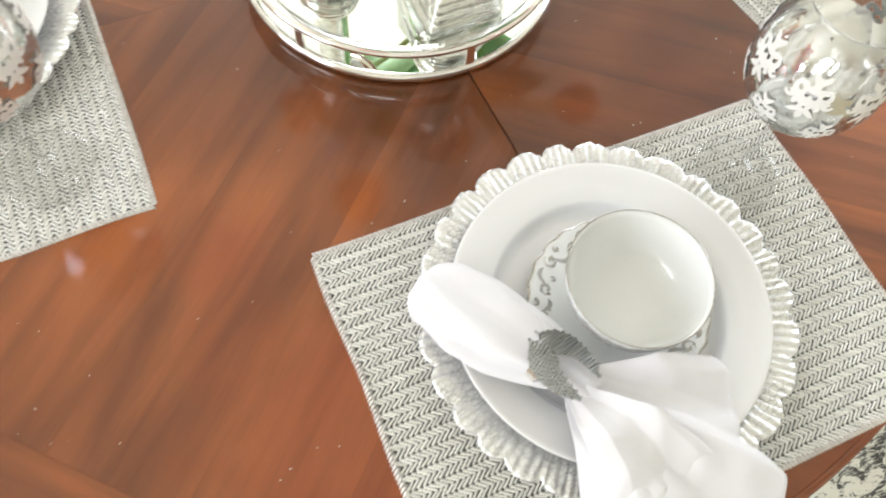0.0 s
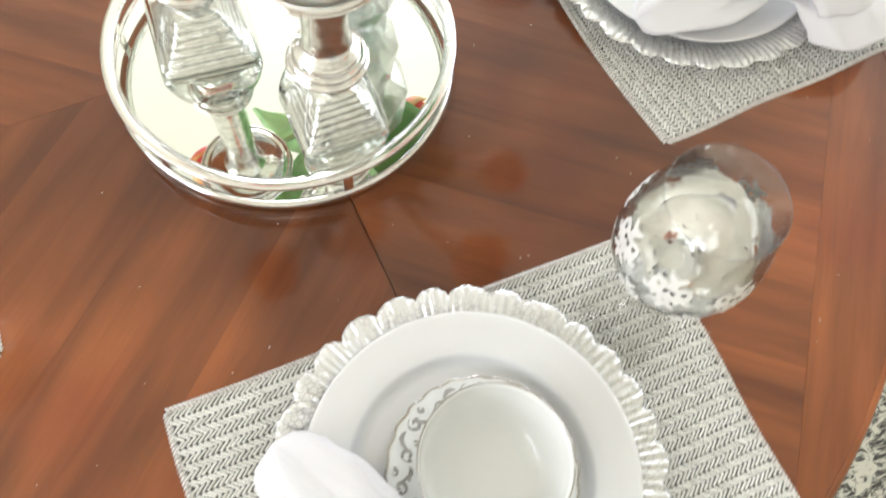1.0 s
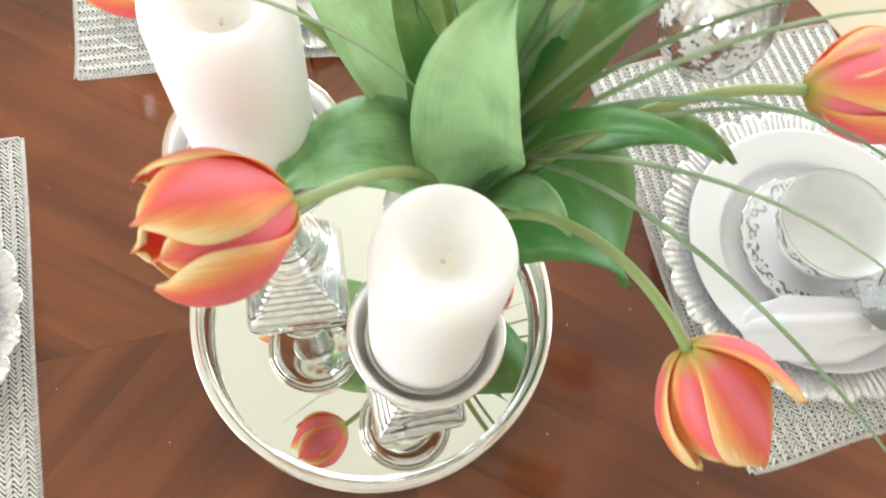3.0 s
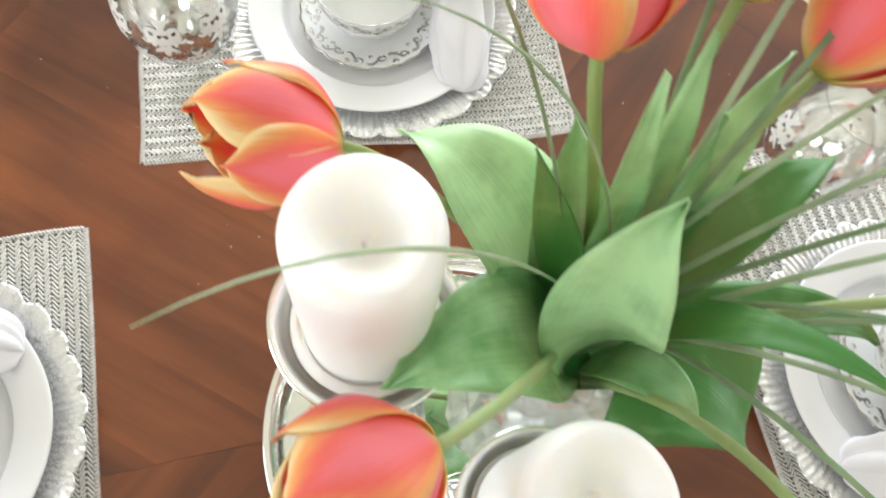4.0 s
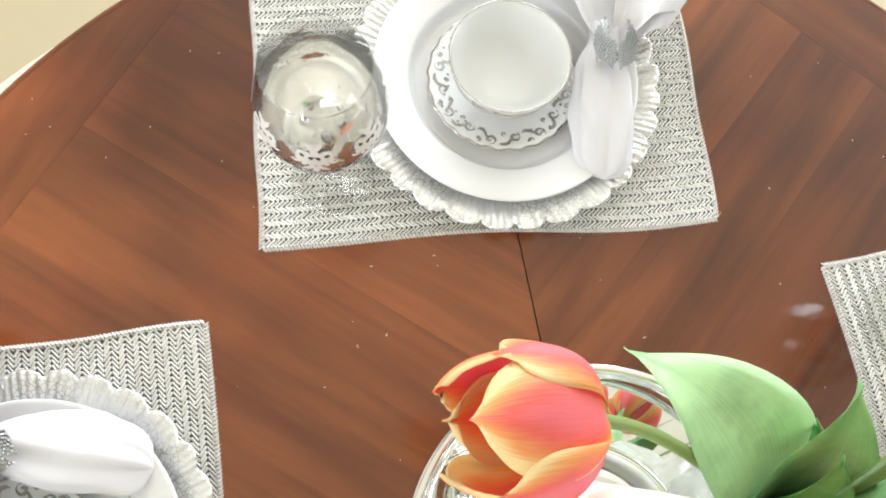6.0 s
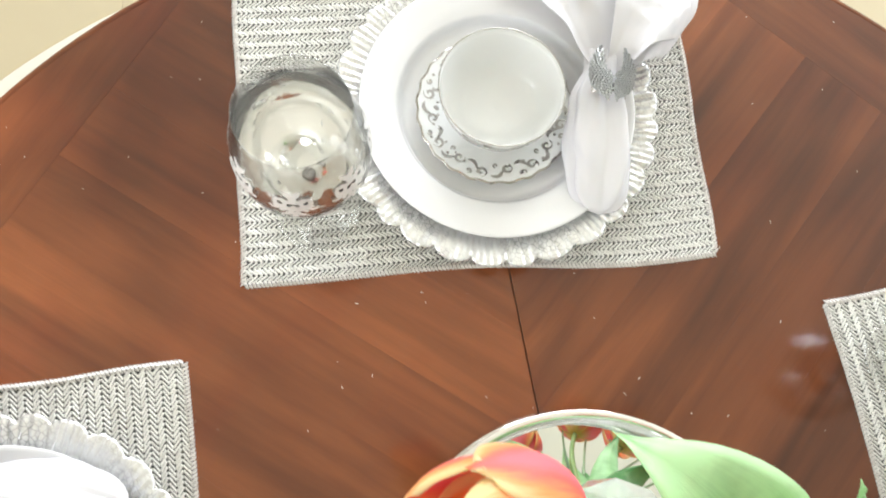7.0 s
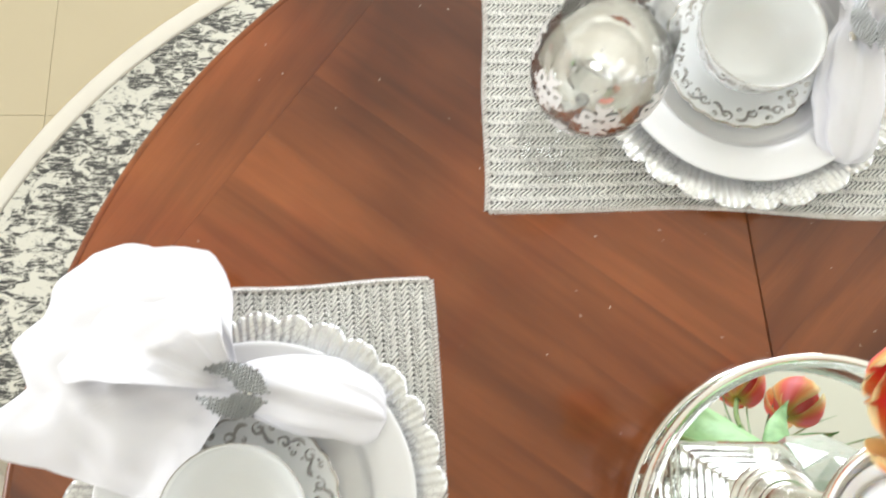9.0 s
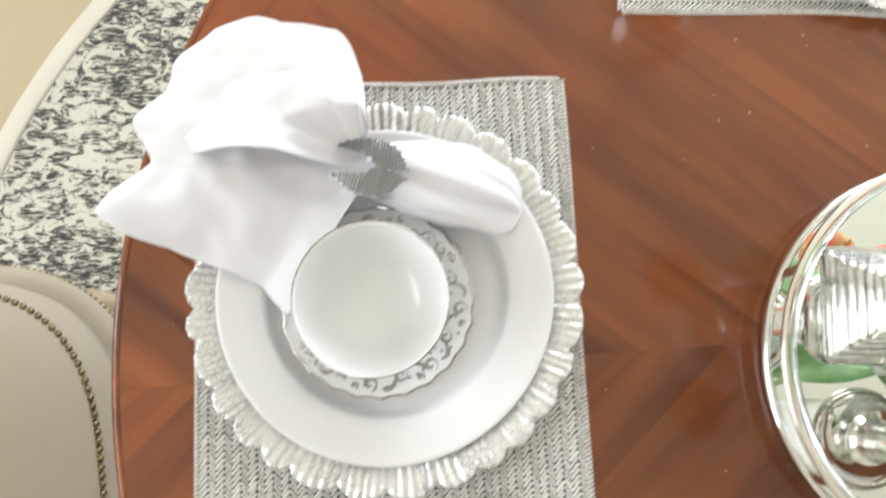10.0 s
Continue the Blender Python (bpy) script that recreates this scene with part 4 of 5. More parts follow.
# ---- centrepiece ----
TX, TY = 0.2775, -0.2988
tray = empty("mirror_tray", pose(TX, TY, TOP), "round mirrored tray with a polished silver gallery rail", "tray")
lathe("base", [(0.0, 0.0006), (0.160, 0.0006), (0.1645, 0.002), (0.1664, 0.006), (0.1655, 0.010), (0.1635, 0.0125), (0.1605, 0.0125), (0.1602, 0.009), (0.0, 0.009)], SILVER, tray, 160)
lathe("mirror", [(0.0, 0.0118), (0.08, 0.0118), (0.1598, 0.0118), (0.1600, 0.0092)], MIRROR, tray, 128, smooth=False)
lathe("top_rail", [(0.1535, 0.0425), (0.1640, 0.0430), (0.1652, 0.0420), (0.1650, 0.0385), (0.1640, 0.0372), (0.1545, 0.0372), (0.1532, 0.0385)], SILVER, tray, 160, True)
for k in range(6):
    a = radians(-85 + 60 * k)
    ob = part("post", box_bm((0.003, 0.0095, 0.0255), (0, 0, 0), 0.0006), SILVER, tray)
    ob.matrix_local = pose(0.1618 * math.cos(a), 0.1618 * math.sin(a), 0.0248, 0, 0, math.degrees(a))

MIRROR_Z = TOP + 0.0118


def square_loft(levels, corner_pts=5):
    """Rounded squares (half width, corner radius, z) lofted into one body."""
    verts, faces = [], []
    n = 4 * corner_pts
    for h, r, z in levels:
        for q in range(4):
            for i in range(corner_pts):
                a = math.pi / 2 * (q + i / (corner_pts - 1))
                cx, cy = ((1, 1), (-1, 1), (-1, -1), (1, -1))[q]
                verts.append((cx * (h - r) + r * math.cos(a), cy * (h - r) + r * math.sin(a), z))
    for i in range(len(levels) - 1):
        for k in range(n):
            q = (k + 1) % n
            faces.append((i * n + k, i * n + q, (i + 1) * n + q, (i + 1) * n + k))
    faces.append(tuple(range(n))[::-1])
    faces.append(tuple((len(levels) - 1) * n + k for k in range(n)))
    return verts, faces


def candle_holder(x, y, turn, half, neck, cup_r, label):
    """Glass over silver: square foot, stepped core, ball, column and a dished cup."""
    root = empty("candle_holder", pose(x, y, MIRROR_Z, 0, 0, turn), label, "candle holder", "candle holders")
    foot = 0.070
    mesh_object("glass_foot", *square_loft([(half * 0.96, 0.006, 0.0003), (half, 0.007, 0.004), (half * 0.97, 0.008, 0.016), (half * 0.90, 0.010, 0.034), (half * 0.80, 0.013, 0.052), (half * 0.62, 0.014, foot), (half * 0.50, 0.012, foot + 0.002)]), thin_clear, root, label="clear square glass foot")
    steps = []
    h = half * 0.90
    z = 0.001
    for k in range(7):
        steps += [(h, 0.004, z), (h + 0.0012, 0.005, z + 0.0028), (h, 0.004, z + 0.0066)]
        z += 0.0068
        h *= 0.885
    mesh_object("stepped_core", *square_loft(steps), MERCURY, root, label="ridged mercury-silver core")
    b = foot
    prof = [(0.0, b - 0.012), (half * 0.45, b - 0.012), (half * 0.52, b - 0.004), (half * 0.46, b + 0.003)]
    for k in range(4):
        zz = b + 0.004 + 0.0075 * k
        r = (0.0320, 0.0360, 0.0335, 0.0290)[k]
        prof += [(r - 0.003, zz), (r, zz + 0.0038), (r - 0.003, zz + 0.0072)]
    top = b + 0.036
    prof += [(0.0240, top), (0.0205, top + 0.006), (0.0190, top + neck * 0.55), (0.0205, top + neck * 0.9), (0.025, top + neck), (0.024, top + neck + 0.002), (0.0, top + neck + 0.002)]
    lathe("column", smooth_profile(prof, 3), MERCURY, root, 56, label="mercury-silver ball and neck")
    c = top + neck
    cup = smooth_profile([(0.004, c), (0.022, c + 0.001), (cup_r * 0.78, c + 0.004), (cup_r * 0.95, c + 0.010), (cup_r, c + 0.017), (cup_r + 0.0015, c + 0.019), (cup_r - 0.0005, c + 0.0195), (cup_r - 0.003, c + 0.0165), (cup_r * 0.86, c + 0.010), (cup_r * 0.74, c + 0.0075), (0.0, c + 0.007)], 4)
    lathe("cup", cup, SILVER, root, 80, label="dished silver cup")
    lathe("rim_bead", torus_profile(cup_r + 0.0016, c + 0.0185, 0.0019, 0.0016, 10), SILVER, root, 80, True)
    lathe("lower_bead", torus_profile(cup_r * 0.955 + 0.0014, c + 0.0105, 0.0016, 0.0014, 10), SILVER, root, 80, True)
    return MIRROR_Z + c + 0.0072


def candle(x, y, z, r, top, depth, seed):
    """A pillar with a soft rounded rim and a top burnt down to a hollow round the wick."""
    root = empty("candle", pose(x, y, z), "white pillar candle with a hollowed top, standing in its cup", "candle", "pillar candles")
    h = top - z
    f = h - depth
    prof = [(0.0, 0.0002), (r - 0.004, 0.0002), (r - 0.001, 0.0015), (r, 0.005), (r, h * 0.3), (r, h * 0.7), (r - 0.0006, h - 0.016), (r - 0.0018, h - 0.008), (r - 0.0042, h - 0.0024), (r - 0.0080, h)]
    prof += [(r - 0.0130, h - 0.0018), (r * 0.55, h - 0.26 * depth), (r * 0.41, h - 0.54 * depth), (r * 0.30, h - 0.78 * depth), (0.0085, f + 0.0020)]
    prof += [(0.0072, f + 0.0006), (0.0060, f - 0.0008), (0.003, f - 0.0015), (0.0, f - 0.0016)]
    mesh_object("wick", *tube_data([Vector((0, 0, f - 0.0014)), Vector((0.0003, 0, f + 0.0004)), Vector((0.0008, 0.0004, f + 0.0026))], [0.0012, 0.0012, 0.0008], 8), WAX, root, label="short waxed wick")
    lathe("wax", smooth_profile(prof, 3), WAX, root, 72, lift=lambda a, j, q: 0.0008 * math.sin(3 * a + seed) * min(1.0, max(0.0, q - 0.01) / 0.02) if j > 26 else 0.0)
    return root


zc = candle_holder(0.3025, -0.3775, 4.0, 0.042, 0.0805, 0.0505, "short glass and mercury-silver candle holder on the mirror tray")
candle(0.3025, -0.3775, zc, 0.0390, 1.130, 0.020, 1)
zc = candle_holder(0.2075, -0.2556, -1.0, 0.048, 0.138, 0.0558, "tall glass and mercury-silver candle holder on the mirror tray")
candle(0.2075, -0.2556, zc, 0.0382, 1.183, 0.024, 2)

VX, VY = 0.351, -0.268


def vase():
    root = empty("vase", pose(VX, VY, MIRROR_Z, 0, 0, 12), "heavy clear faceted crystal vase holding the bouquet", "vase")
    levels = [(0.026, 0.0003), (0.040, 0.012), (0.052, 0.045), (0.047, 0.085), (0.064, 0.125), (0.062, 0.165), (0.046, 0.195), (0.046, 0.215)]
    verts, faces = [], []
    n = 10
    for i, (r, z) in enumerate(levels):
        for k in range(n):
            a = 2 * math.pi * (k + 0.5 * (i % 2)) / n
            verts.append((r * math.cos(a), r * math.sin(a), z))
    for i in range(len(levels) - 1):
        for k in range(n):
            q = (k + 1) % n
            if i % 2 == 0:
                faces += [(i * n + k, i * n + q, (i + 1) * n + k), (i * n + q, (i + 1) * n + q, (i + 1) * n + k)]
            else:
                faces += [(i * n + k, (i + 1) * n + q, (i + 1) * n + k), (i * n + k, i * n + q, (i + 1) * n + q)]
    outer = len(verts)
    inner = [(0.041, 0.215), (0.034, 0.195), (0.036, 0.16), (0.040, 0.12), (0.032, 0.08), (0.034, 0.045), (0.024, 0.022)]
    for r, z in inner:
        for k in range(n):
            a = 2 * math.pi * (k + 0.5) / n
            verts.append((r * math.cos(a), r * math.sin(a), z))
    for k in range(n):
        q = (k + 1) % n
        faces.append(((len(levels) - 1) * n + k, (len(levels) - 1) * n + q, outer + q, outer + k))
        for i in range(len(inner) - 1):
            faces.append((outer + i * n + k, outer + i * n + q, outer + (i + 1) * n + q, outer + (i + 1) * n + k))
    faces.append(tuple(range(n))[::-1])
    faces.append(tuple(outer + (len(inner) - 1) * n + k for k in range(n)))
    mesh_object("vase_body", verts, faces, CUT_GLASS, root, False)


vase()

# ---- bouquet ----
NECK = Vector((VX, VY, MIRROR_Z + 0.19))
bouquet = empty("bouquet", pose(VX, VY, MIRROR_Z + 0.03), "artificial bouquet of orange-pink tulips with broad leaves and grass", "bouquet")


def under(ob):
    """Hang a part made in world coordinates under the bouquet."""
    ob.parent = bouquet
    ob.matrix_parent_inverse = bouquet.matrix_world.inverted()
    return ob


bpy.context.view_layer.update()


def stalk(name, points, r0, r1, material, n=22, label=""):
    path = bezier(points, n)
    ob = mesh_object(name, *tube_data(path, [r0 + (r1 - r0) * i / (n - 1) for i in range(n)], 10), material, label=label)
    k = len(path)
    layer = ob.data.uv_layers.new(name="UVMap")
    for loop in ob.data.loops:
        i = loop.vertex_index
        layer.data[loop.index].uv = ((i % 10) / 10, i // 10 / k)
    return under(ob)


def blade(name, points, width, material, hint=(0, 0, 1), cup=0.25, n=26, across=8, shape=0.9, twist=0.0, seed=0):
    """A leaf along a Bezier spine: folded along its midrib, wavy at the edges, with thickness."""
    spine = bezier(points, n)
    verts, uvs, faces = [], [], []
    for i, p in enumerate(spine):
        t = i / (n - 1)
        d = (spine[min(i + 1, n - 1)] - spine[max(i - 1, 0)]).normalized()
        up = Vector(hint)
        side = d.cross(up)
        side = side.normalized() if side.length > 1e-4 else d.orthogonal().normalized()
        nrm = side.cross(d).normalized()
        if twist:
            q = Matrix.Rotation(twist * t, 3, d)
            side, nrm = q @ side, q @ nrm
        w_ = width * 0.5 * max(0.02, (0.16 + 0.84 * math.sin(math.pi * min(1.0, t * 0.92 + 0.04)) ** shape) * (1 - t ** 7))
        for k in range(across + 1):
            s = 2 * k / across - 1
            wave = 0.075 * width * math.sin(9 * t + 2.0 * s + seed) * abs(s) + (0.05 * width * noise.noise(Vector((4 * t, 1.6 * s, 7.0 * seed + 0.5))) if across > 4 else 0.0)
            verts.append(p + side * (w_ * s) + nrm * (cup * w_ * s * s + wave))
            uvs.append((k / across, t))
    m = across + 1
    for i in range(n - 1):
        for k in range(across):
            faces.append((i * m + k, i * m + k + 1, (i + 1) * m + k + 1, (i + 1) * m + k))
    return under(solid(name, verts, faces, uvs, material, 0.0006))


def solid(name, verts, faces, uvs, material, thick):
    """A sheet given thickness along its normals."""
    ob = mesh_object(name, verts, faces, material, None, True, uvs)
    mod = ob.modifiers.new("thickness", "SOLIDIFY")
    mod.thickness, mod.offset = thick, 0.0
    return ob


def petal_sheet(length, radius, opening, span, seed, n=24, across=12):
    """One petal of a tulip cup about +z, centred on angle 0."""
    rng = random.Random(seed)
    verts, uvs, faces = [], [], []
    bend = rng.uniform(-0.06, 0.06)
    for i in range(n):
        t = i / (n - 1)
        r = radius * (0.12 + 0.93 * math.sin(min(1.0, t * 1.7) * math.pi / 2) ** 0.7)
        r *= math.sqrt(1 - 0.99 * max(0.0, 1 - 2.2 * opening) * (max(0.0, t - 0.45) / 0.56) ** 2.2)
        z = length * t
        w_ = span * (math.sin(math.pi * (0.13 + 0.50 * t)) ** 0.55) * math.sqrt(max(0.0, 1 - 0.985 * (max(0.0, t - 0.58) / 0.42) ** 4.6))
        for k in range(across + 1):
            s = 2 * k / across - 1
            a = s * w_ + bend * t
            rr = r * (1 + 0.05 * s * s) + 0.0012 * math.sin(5 * t + 3 * s + seed)
            zz = z - 0.006 * s * s * t * (length / 0.08) + 0.0008 * math.sin(11 * s + seed) * t
            if abs(s) < 0.15 and t > 0.9:
                zz += 0.002
            verts.append((rr * math.cos(a), rr * math.sin(a), zz))
            uvs.append((k / across, t))
    m = across + 1
    for i in range(n - 1):
        for k in range(across):
            faces.append((i * m + k, i * m + k + 1, (i + 1) * m + k + 1, (i + 1) * m + k))
    return verts, faces, uvs


def tulip(base, tip, bend, length=0.083, radius=0.030, opening=0.0, seed=0, loose=(), spin=90.0, flare=14.0, span=1.0):
    base, tip = Vector(base), Vector(tip)
    axis = (tip - base).normalized()
    turn = axis.to_track_quat("Z", "Y").to_matrix().to_4x4()
    rng = random.Random(seed)
    start = NECK + Vector((rng.uniform(-0.016, 0.016), rng.uniform(-0.016, 0.016), -0.12))
    stem = stalk("tulip_stem", [start, start + Vector((0, 0, 0.11)), Vector(bend), base - axis * 0.035, base + axis * 0.003], 0.0038, 0.0034, STEM, label="pale green stem")
    for k in range(6):
        inner = k >= 3
        vs, fs, us = petal_sheet(length * (0.92 if inner else 1.0) * rng.uniform(0.95, 1.04), radius * (0.86 if inner else 1.0), opening + (0.08 if k in loose else 0.0), span * (0.98 if inner else 1.06), seed * 7 + k)
        ob = solid("petal", vs, fs, us, PETAL, 0.0009)
        tilt = rng.uniform(-2, 3) + (flare if k in loose else 0)
        ob.matrix_world = Matrix.Translation(base) @ turn @ pose(0, 0, 0, 0, 0, spin + 120 * k + (60 if inner else 0) + rng.uniform(-8, 8)) @ pose(0, 0, 0, 0, tilt, 0)
        ob.parent = stem
    for k in range(6):
        a = 2 * math.pi * k / 6
        p0 = base + axis * 0.006
        p1 = base + turn.to_3x3() @ Vector((0.007 * math.cos(a), 0.007 * math.sin(a), length * 0.52))
        ob = stalk("stamen", [p0, p0.lerp(p1, 0.5) + axis * 0.002, p1], 0.0009, 0.0016, STAMEN, 6)
        ob.parent = stem
        ob.matrix_parent_inverse = Matrix()


tulip((0.231, -0.344, 1.127), (0.163, -0.371, 1.149), (0.318, -0.295, 1.10), 0.078, 0.0335, 0.10, 3, (3, 4), 105, 10, 0.86)
tulip((0.436, -0.434, 1.069), (0.461, -0.489, 1.036), (0.385, -0.325, 1.12), 0.078, 0.0300, 0.12, 4, (2, 5), 90, 22, 0.84)
tulip((0.201, -0.187, 1.124), (0.131, -0.184, 1.146), (0.290, -0.225, 1.055), 0.074, 0.0325, 0.14, 5, (3, 5), 90, 12, 0.80)
tulip((0.316, -0.193, 1.205), (0.324, -0.159, 1.258), (0.340, -0.225, 1.13), 0.072, 0.0300, 0.27, 6, (0,), 58, 20, 0.94)
tulip((0.525, -0.307, 1.121), (0.577, -0.314, 1.127), (0.430, -0.285, 1.14), 0.076, 0.032, 0.0, 7)
tulip((0.446, -0.186, 1.160), (0.488, -0.156, 1.190), (0.386, -0.221, 1.14), 0.076, 0.033, 0.05, 8, (0,))
tulip((0.394, -0.163, 1.196), (0.420, -0.128, 1.236), (0.361, -0.206, 1.15), 0.076, 0.033, 0.05, 9)

B = NECK + Vector((0, 0, -0.02))


def leaf(tip, ctrl, width, seed, hint=(0, 0, 1), cup=0.2, twist=0.0, root=(0, 0)):
    p = B + Vector((root[0], root[1], 0))
    blade("leaf", [p, p + Vector((0, 0, 0.05)), Vector(ctrl), Vector(tip)], width, LEAF, hint, cup, seed=seed, twist=twist)


leaf((0.238, -0.150, 1.066), (0.288, -0.188, 1.140), 0.075, 1, root=(-0.012, 0.010))
leaf((0.364, -0.247, 1.153), (0.312, -0.288, 1.155), 0.070, 2, hint=(-0.1, -0.1, 1.0), cup=0.34, root=(0.0, -0.012))
leaf((0.214, -0.303, 1.054), (0.280, -0.278, 1.115), 0.086, 3, root=(-0.016, -0.006))
leaf((0.453, -0.363, 0.961), (0.430, -0.298, 1.035), 0.122, 4, hint=(0.36, -0.25, 0.90), cup=0.1, root=(0.014, -0.008))
leaf((0.376, -0.184, 1.199), (0.360, -0.226, 1.110), 0.040, 5, hint=(0.3, -0.7, 0.5), root=(0.004, 0.012))
leaf((0.390, -0.208, 1.163), (0.378, -0.236, 1.100), 0.038, 6, hint=(0.5, -0.6, 0.5), root=(0.008, 0.008))
leaf((0.328, -0.180, 1.126), (0.326, -0.222, 1.100), 0.054, 7, hint=(-0.4, -0.6, 0.6), root=(-0.006, 0.012), twist=0.4)
leaf((0.523, -0.307, 1.030), (0.446, -0.276, 1.120), 0.040, 8, root=(0.016, -0.002))
leaf((0.295, -0.212, 1.155), (0.318, -0.240, 1.100), 0.034, 9, hint=(-0.6, -0.5, 0.5), root=(-0.008, 0.006))
leaf((0.347, -0.204, 1.200), (0.341, -0.236, 1.110), 0.036, 10, hint=(0.1, -0.8, 0.5), root=(0.0, 0.012))
leaf((0.486, -0.206, 1.100), (0.426, -0.231, 1.140), 0.050, 11, root=(0.012, 0.010))
leaf((0.446, -0.166, 1.150), (0.401, -0.211, 1.130), 0.040, 12, hint=(0.2, -0.4, 0.8), root=(0.010, 0.012))
leaf((0.458, -0.349, 1.128), (0.400, -0.285, 1.140), 0.030, 13, root=(0.012, 0.0))
leaf((0.404, -0.336, 1.010), (0.384, -0.311, 1.050), 0.036, 14, root=(0.006, -0.014))
leaf((0.340, -0.196, 1.060), (0.336, -0.226, 1.070), 0.034, 15, hint=(-0.2, -0.5, 0.8), root=(-0.003, 0.012))


def grass(tip, ctrl, seed, width=0.0036):
    rng = random.Random(seed)
    p = B + Vector((rng.uniform(-0.014, 0.014), rng.uniform(-0.014, 0.014), 0))
    blade("grass_blade", [p, p + Vector((0, 0, 0.08)), Vector(ctrl), Vector(tip)], width, GRASS, (0, 0, 1), 0.5, 24, 2, 0.25)


for k, (tip, ctrl) in enumerate((
    ((0.134, -0.310, 1.252), (0.250, -0.247, 1.226)),
    ((0.209, -0.180, 1.336), (0.290, -0.190, 1.265)),
    ((0.218, -0.240, 1.310), (0.325, -0.225, 1.250)),
    ((0.620, -0.205, 1.165), (0.470, -0.235, 1.200)),
    ((0.610, -0.285, 1.150), (0.470, -0.270, 1.180)),
    ((0.575, -0.385, 1.120), (0.460, -0.290, 1.200)),
    ((0.530, -0.545, 1.090), (0.410, -0.350, 1.180)),
    ((0.560, -0.330, 1.110), (0.450, -0.300, 1.150)),
    ((0.540, -0.185, 1.200), (0.430, -0.215, 1.190)),
    ((0.500, -0.130, 1.240), (0.410, -0.200, 1.210)),
    ((0.450, -0.120, 1.260), (0.390, -0.195, 1.210)),
    ((0.580, -0.250, 1.130), (0.450, -0.265, 1.170)),
    ((0.395, -0.120, 1.250), (0.365, -0.190, 1.200)),
    ((0.640, -0.430, 1.010), (0.470, -0.330, 1.160)),
)):
    grass(tip, ctrl, k, 0.0026 if k < 3 else 0.0040)

# ---- chairs ----


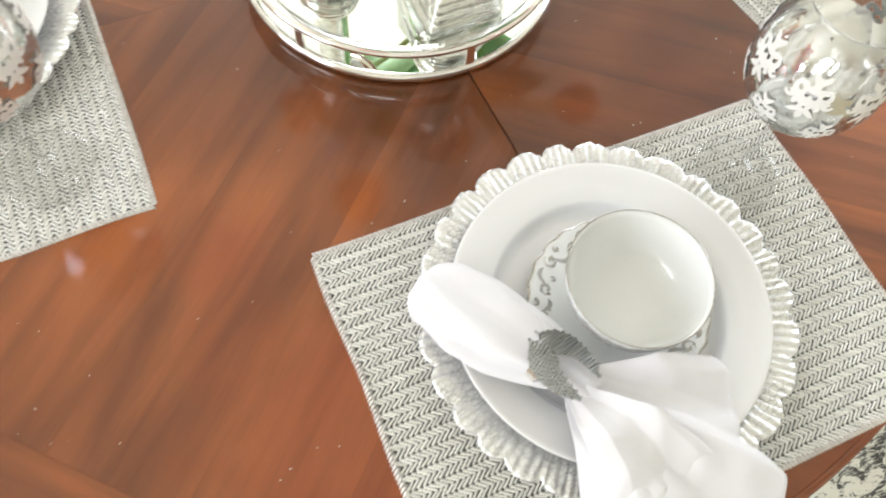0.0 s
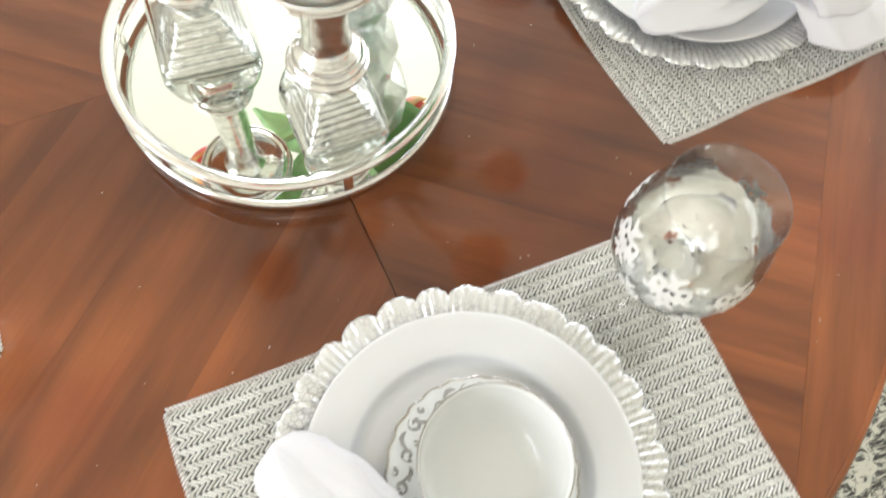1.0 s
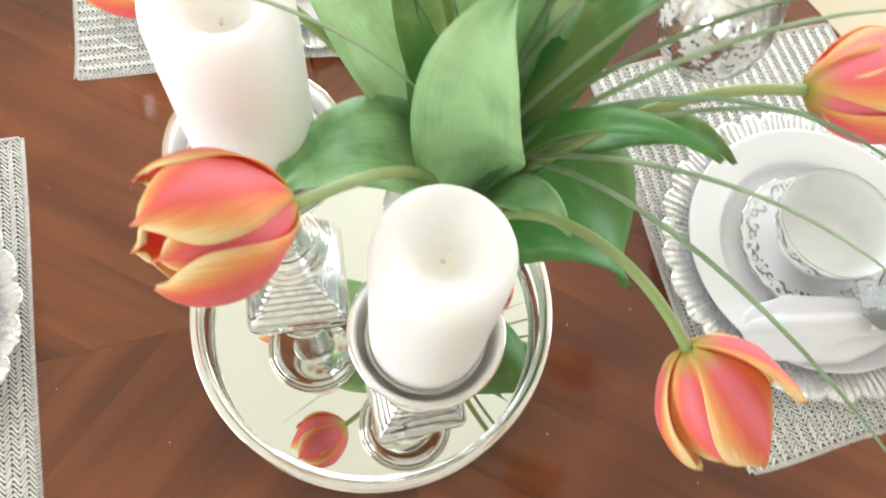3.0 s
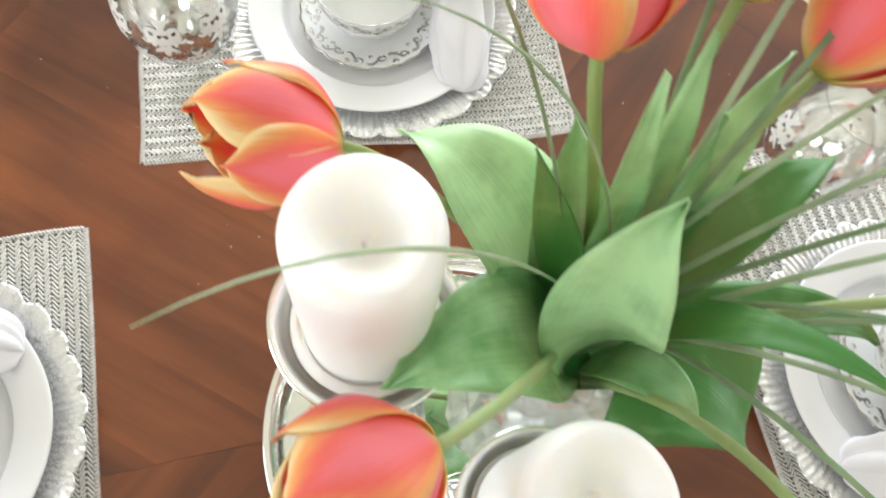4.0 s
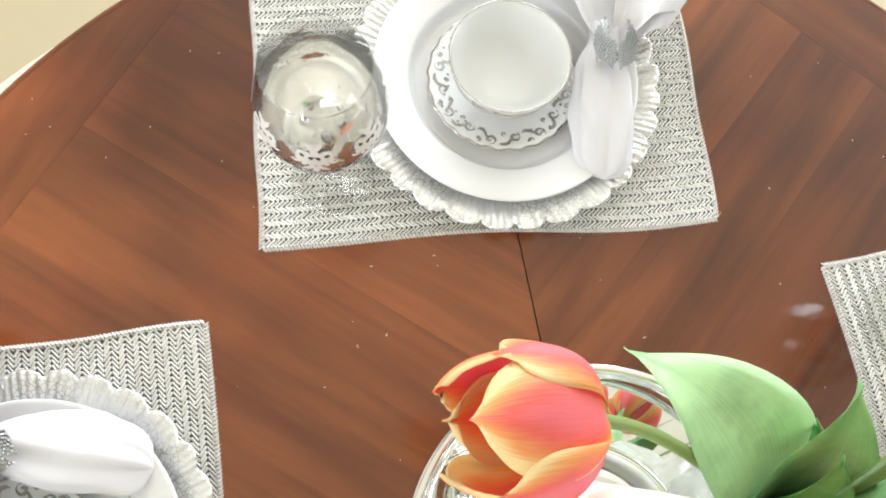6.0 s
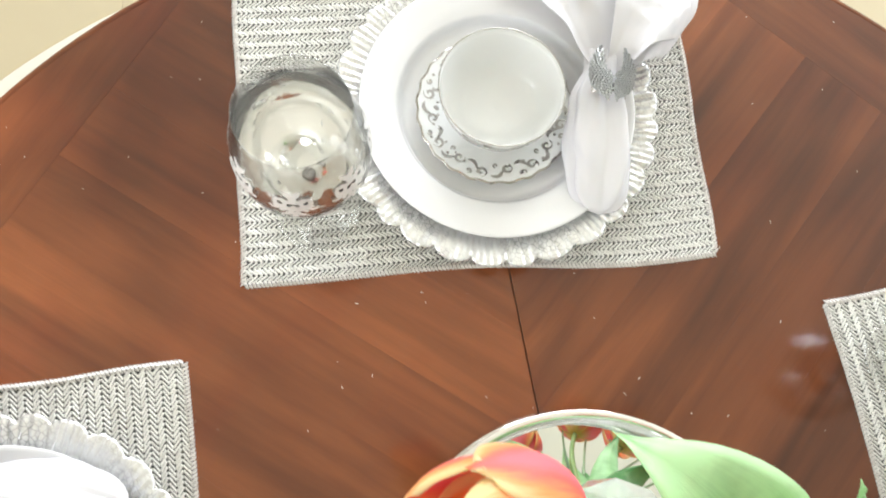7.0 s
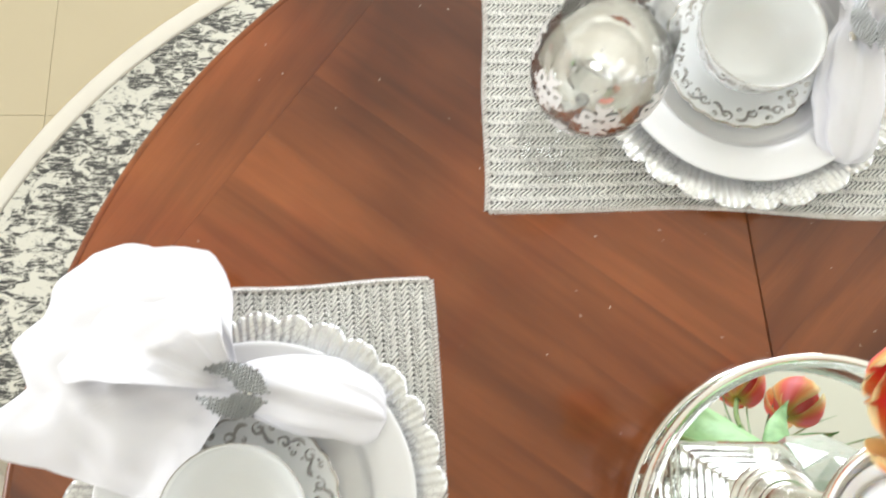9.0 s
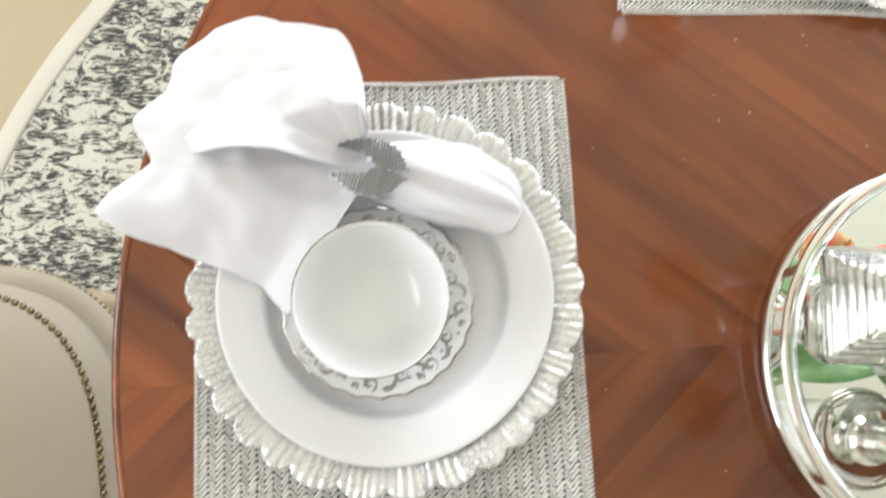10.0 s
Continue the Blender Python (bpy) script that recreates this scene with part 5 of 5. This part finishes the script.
def chair(m, label):
    root = empty("dining_chair", m, label, "chair", "dining chairs")

    def outline(a, s):
        """Seat outline: wide rounded front towards +y."""
        c, q = math.cos(a), math.sin(a)
        e = 2.6
        r = (abs(c / 0.265) ** e + abs(q / 0.26) ** e) ** (-1 / e)
        return (r + s) * c, (r + s) * q

    def seat_ring(levels, name, material, label=""):
        verts, faces = [], []
        n = 72
        for s, z in levels:
            for i in range(n):
                verts.append((*outline(2 * math.pi * i / n, s), z))
        for j in range(len(levels) - 1):
            for i in range(n):
                k = (i + 1) % n
                faces.append((j * n + i, j * n + k, (j + 1) * n + k, (j + 1) * n + i))
        faces.append(tuple(range(n))[::-1])
        faces.append(tuple((len(levels) - 1) * n + i for i in range(n)))
        return mesh_object(name, verts, faces, material, root, label=label)

    seat_ring([(-0.01, 0.36), (0.012, 0.365), (0.016, 0.385), (0.014, 0.40), (0.0, 0.405)], "seat_frame", UPHOLSTERY)
    seat_ring([(-0.012, 0.400), (-0.010, 0.43), (-0.014, 0.455), (-0.03, 0.474), (-0.07, 0.488), (-0.14, 0.496), (-0.25, 0.498)], "seat", UPHOLSTERY, "padded cream seat cushion")

    def studs(name, s, z, r, count):
        verts, faces = [], []
        for i in range(count):
            a = 2 * math.pi * i / count
            x, y = outline(a, s)
            k = len(verts)
            for dx, dy, dz in ((1, 0, 0), (0, 1, 0), (-1, 0, 0), (0, -1, 0), (0, 0, 1), (0, 0, -1), (0.7, 0.7, 0.3), (-0.7, 0.7, 0.3), (-0.7, -0.7, 0.3), (0.7, -0.7, 0.3)):
                verts.append((x + r * dx, y + r * dy, z + r * dz))
            faces += [tuple(k + q for q in f) for f in ((0, 6, 4), (6, 1, 4), (1, 7, 4), (7, 2, 4), (2, 8, 4), (8, 3, 4), (3, 9, 4), (9, 0, 4), (0, 9, 5), (9, 3, 5), (3, 8, 5), (8, 2, 5), (2, 7, 5), (7, 1, 5), (1, 6, 5), (6, 0, 5))]
        ob = mesh_object(name, verts, faces, BRASS, root, True, label="antique brass nailheads")
        ob["kind"] = "stuff"

    studs("nailhead_trim", -0.026, 0.471, 0.0048, 150)
    studs("cord_trim", 0.015, 0.392, 0.0030, 230)
    for sx in (-1, 1):
        for sy in (-1, 1):
            x, y = 0.205 * sx, 0.195 * sy
            path = [Vector((x, y, 0.37)), Vector((x * 1.02, y * 1.02, 0.2)), Vector((x * 1.06, y * 1.06, 0.0002))]
            mesh_object("leg", *tube_data(path, [0.024, 0.019, 0.014], 12), CHAIR_WOOD, root)
    bm = box_bm((0.46, 0.06, 0.52), (0, -0.25, 0.70), 0.022, turn=Matrix.Rotation(radians(8), 4, "X"))
    part("backrest", bm, UPHOLSTERY, root, "padded cream backrest", True)
    for sx in (-1, 1):
        ob = part("back_post", box_bm((0.035, 0.035, 0.2), (0.19 * sx, -0.225, 0.44), 0.006), CHAIR_WOOD, root)
    return root


chair(pose(-0.759, -0.475, 0, 0, 0, -80), "cream upholstered dining chair with brass nailhead trim beside the table")
chair(pose(1.50, -0.02, 0, 0, 0, 104), "cream upholstered dining chair standing back from the table")

# ---- windows ----


def window(name, along, at, lo, hi, sill, head):
    root = empty(name, pose(*((lo + hi) / 2, at) if along == "x" else (at, (lo + hi) / 2), (sill + head) / 2, 0, 0, 0 if along == "x" else 90), "white-framed window letting in daylight", "window", kind="structure")
    w_, h = hi - lo, head - sill
    for sx in (-1, 1):
        part("window_frame", box_bm((0.05, 0.06, h), (sx * (w_ / 2 - 0.025), 0, 0), 0.004), FRAME_PAINT, root)
    for sz in (-1, 1):
        part("window_frame", box_bm((w_ - 0.1, 0.06, 0.05), (0, 0, sz * (h / 2 - 0.025)), 0.004), FRAME_PAINT, root)
    part("mullion", box_bm((0.04, 0.05, h - 0.1), (0, 0, 0), 0.004), FRAME_PAINT, root)


window("window_1", "x", Y1 + 0.09, -0.3, 2.1, 0.7, 2.4)
window("window_2", "y", X1 + 0.09, -0.6, 1.8, 0.7, 2.4)
window("window_3", "y", X0 - 0.09, -1.9, 0.1, 0.7, 2.4)
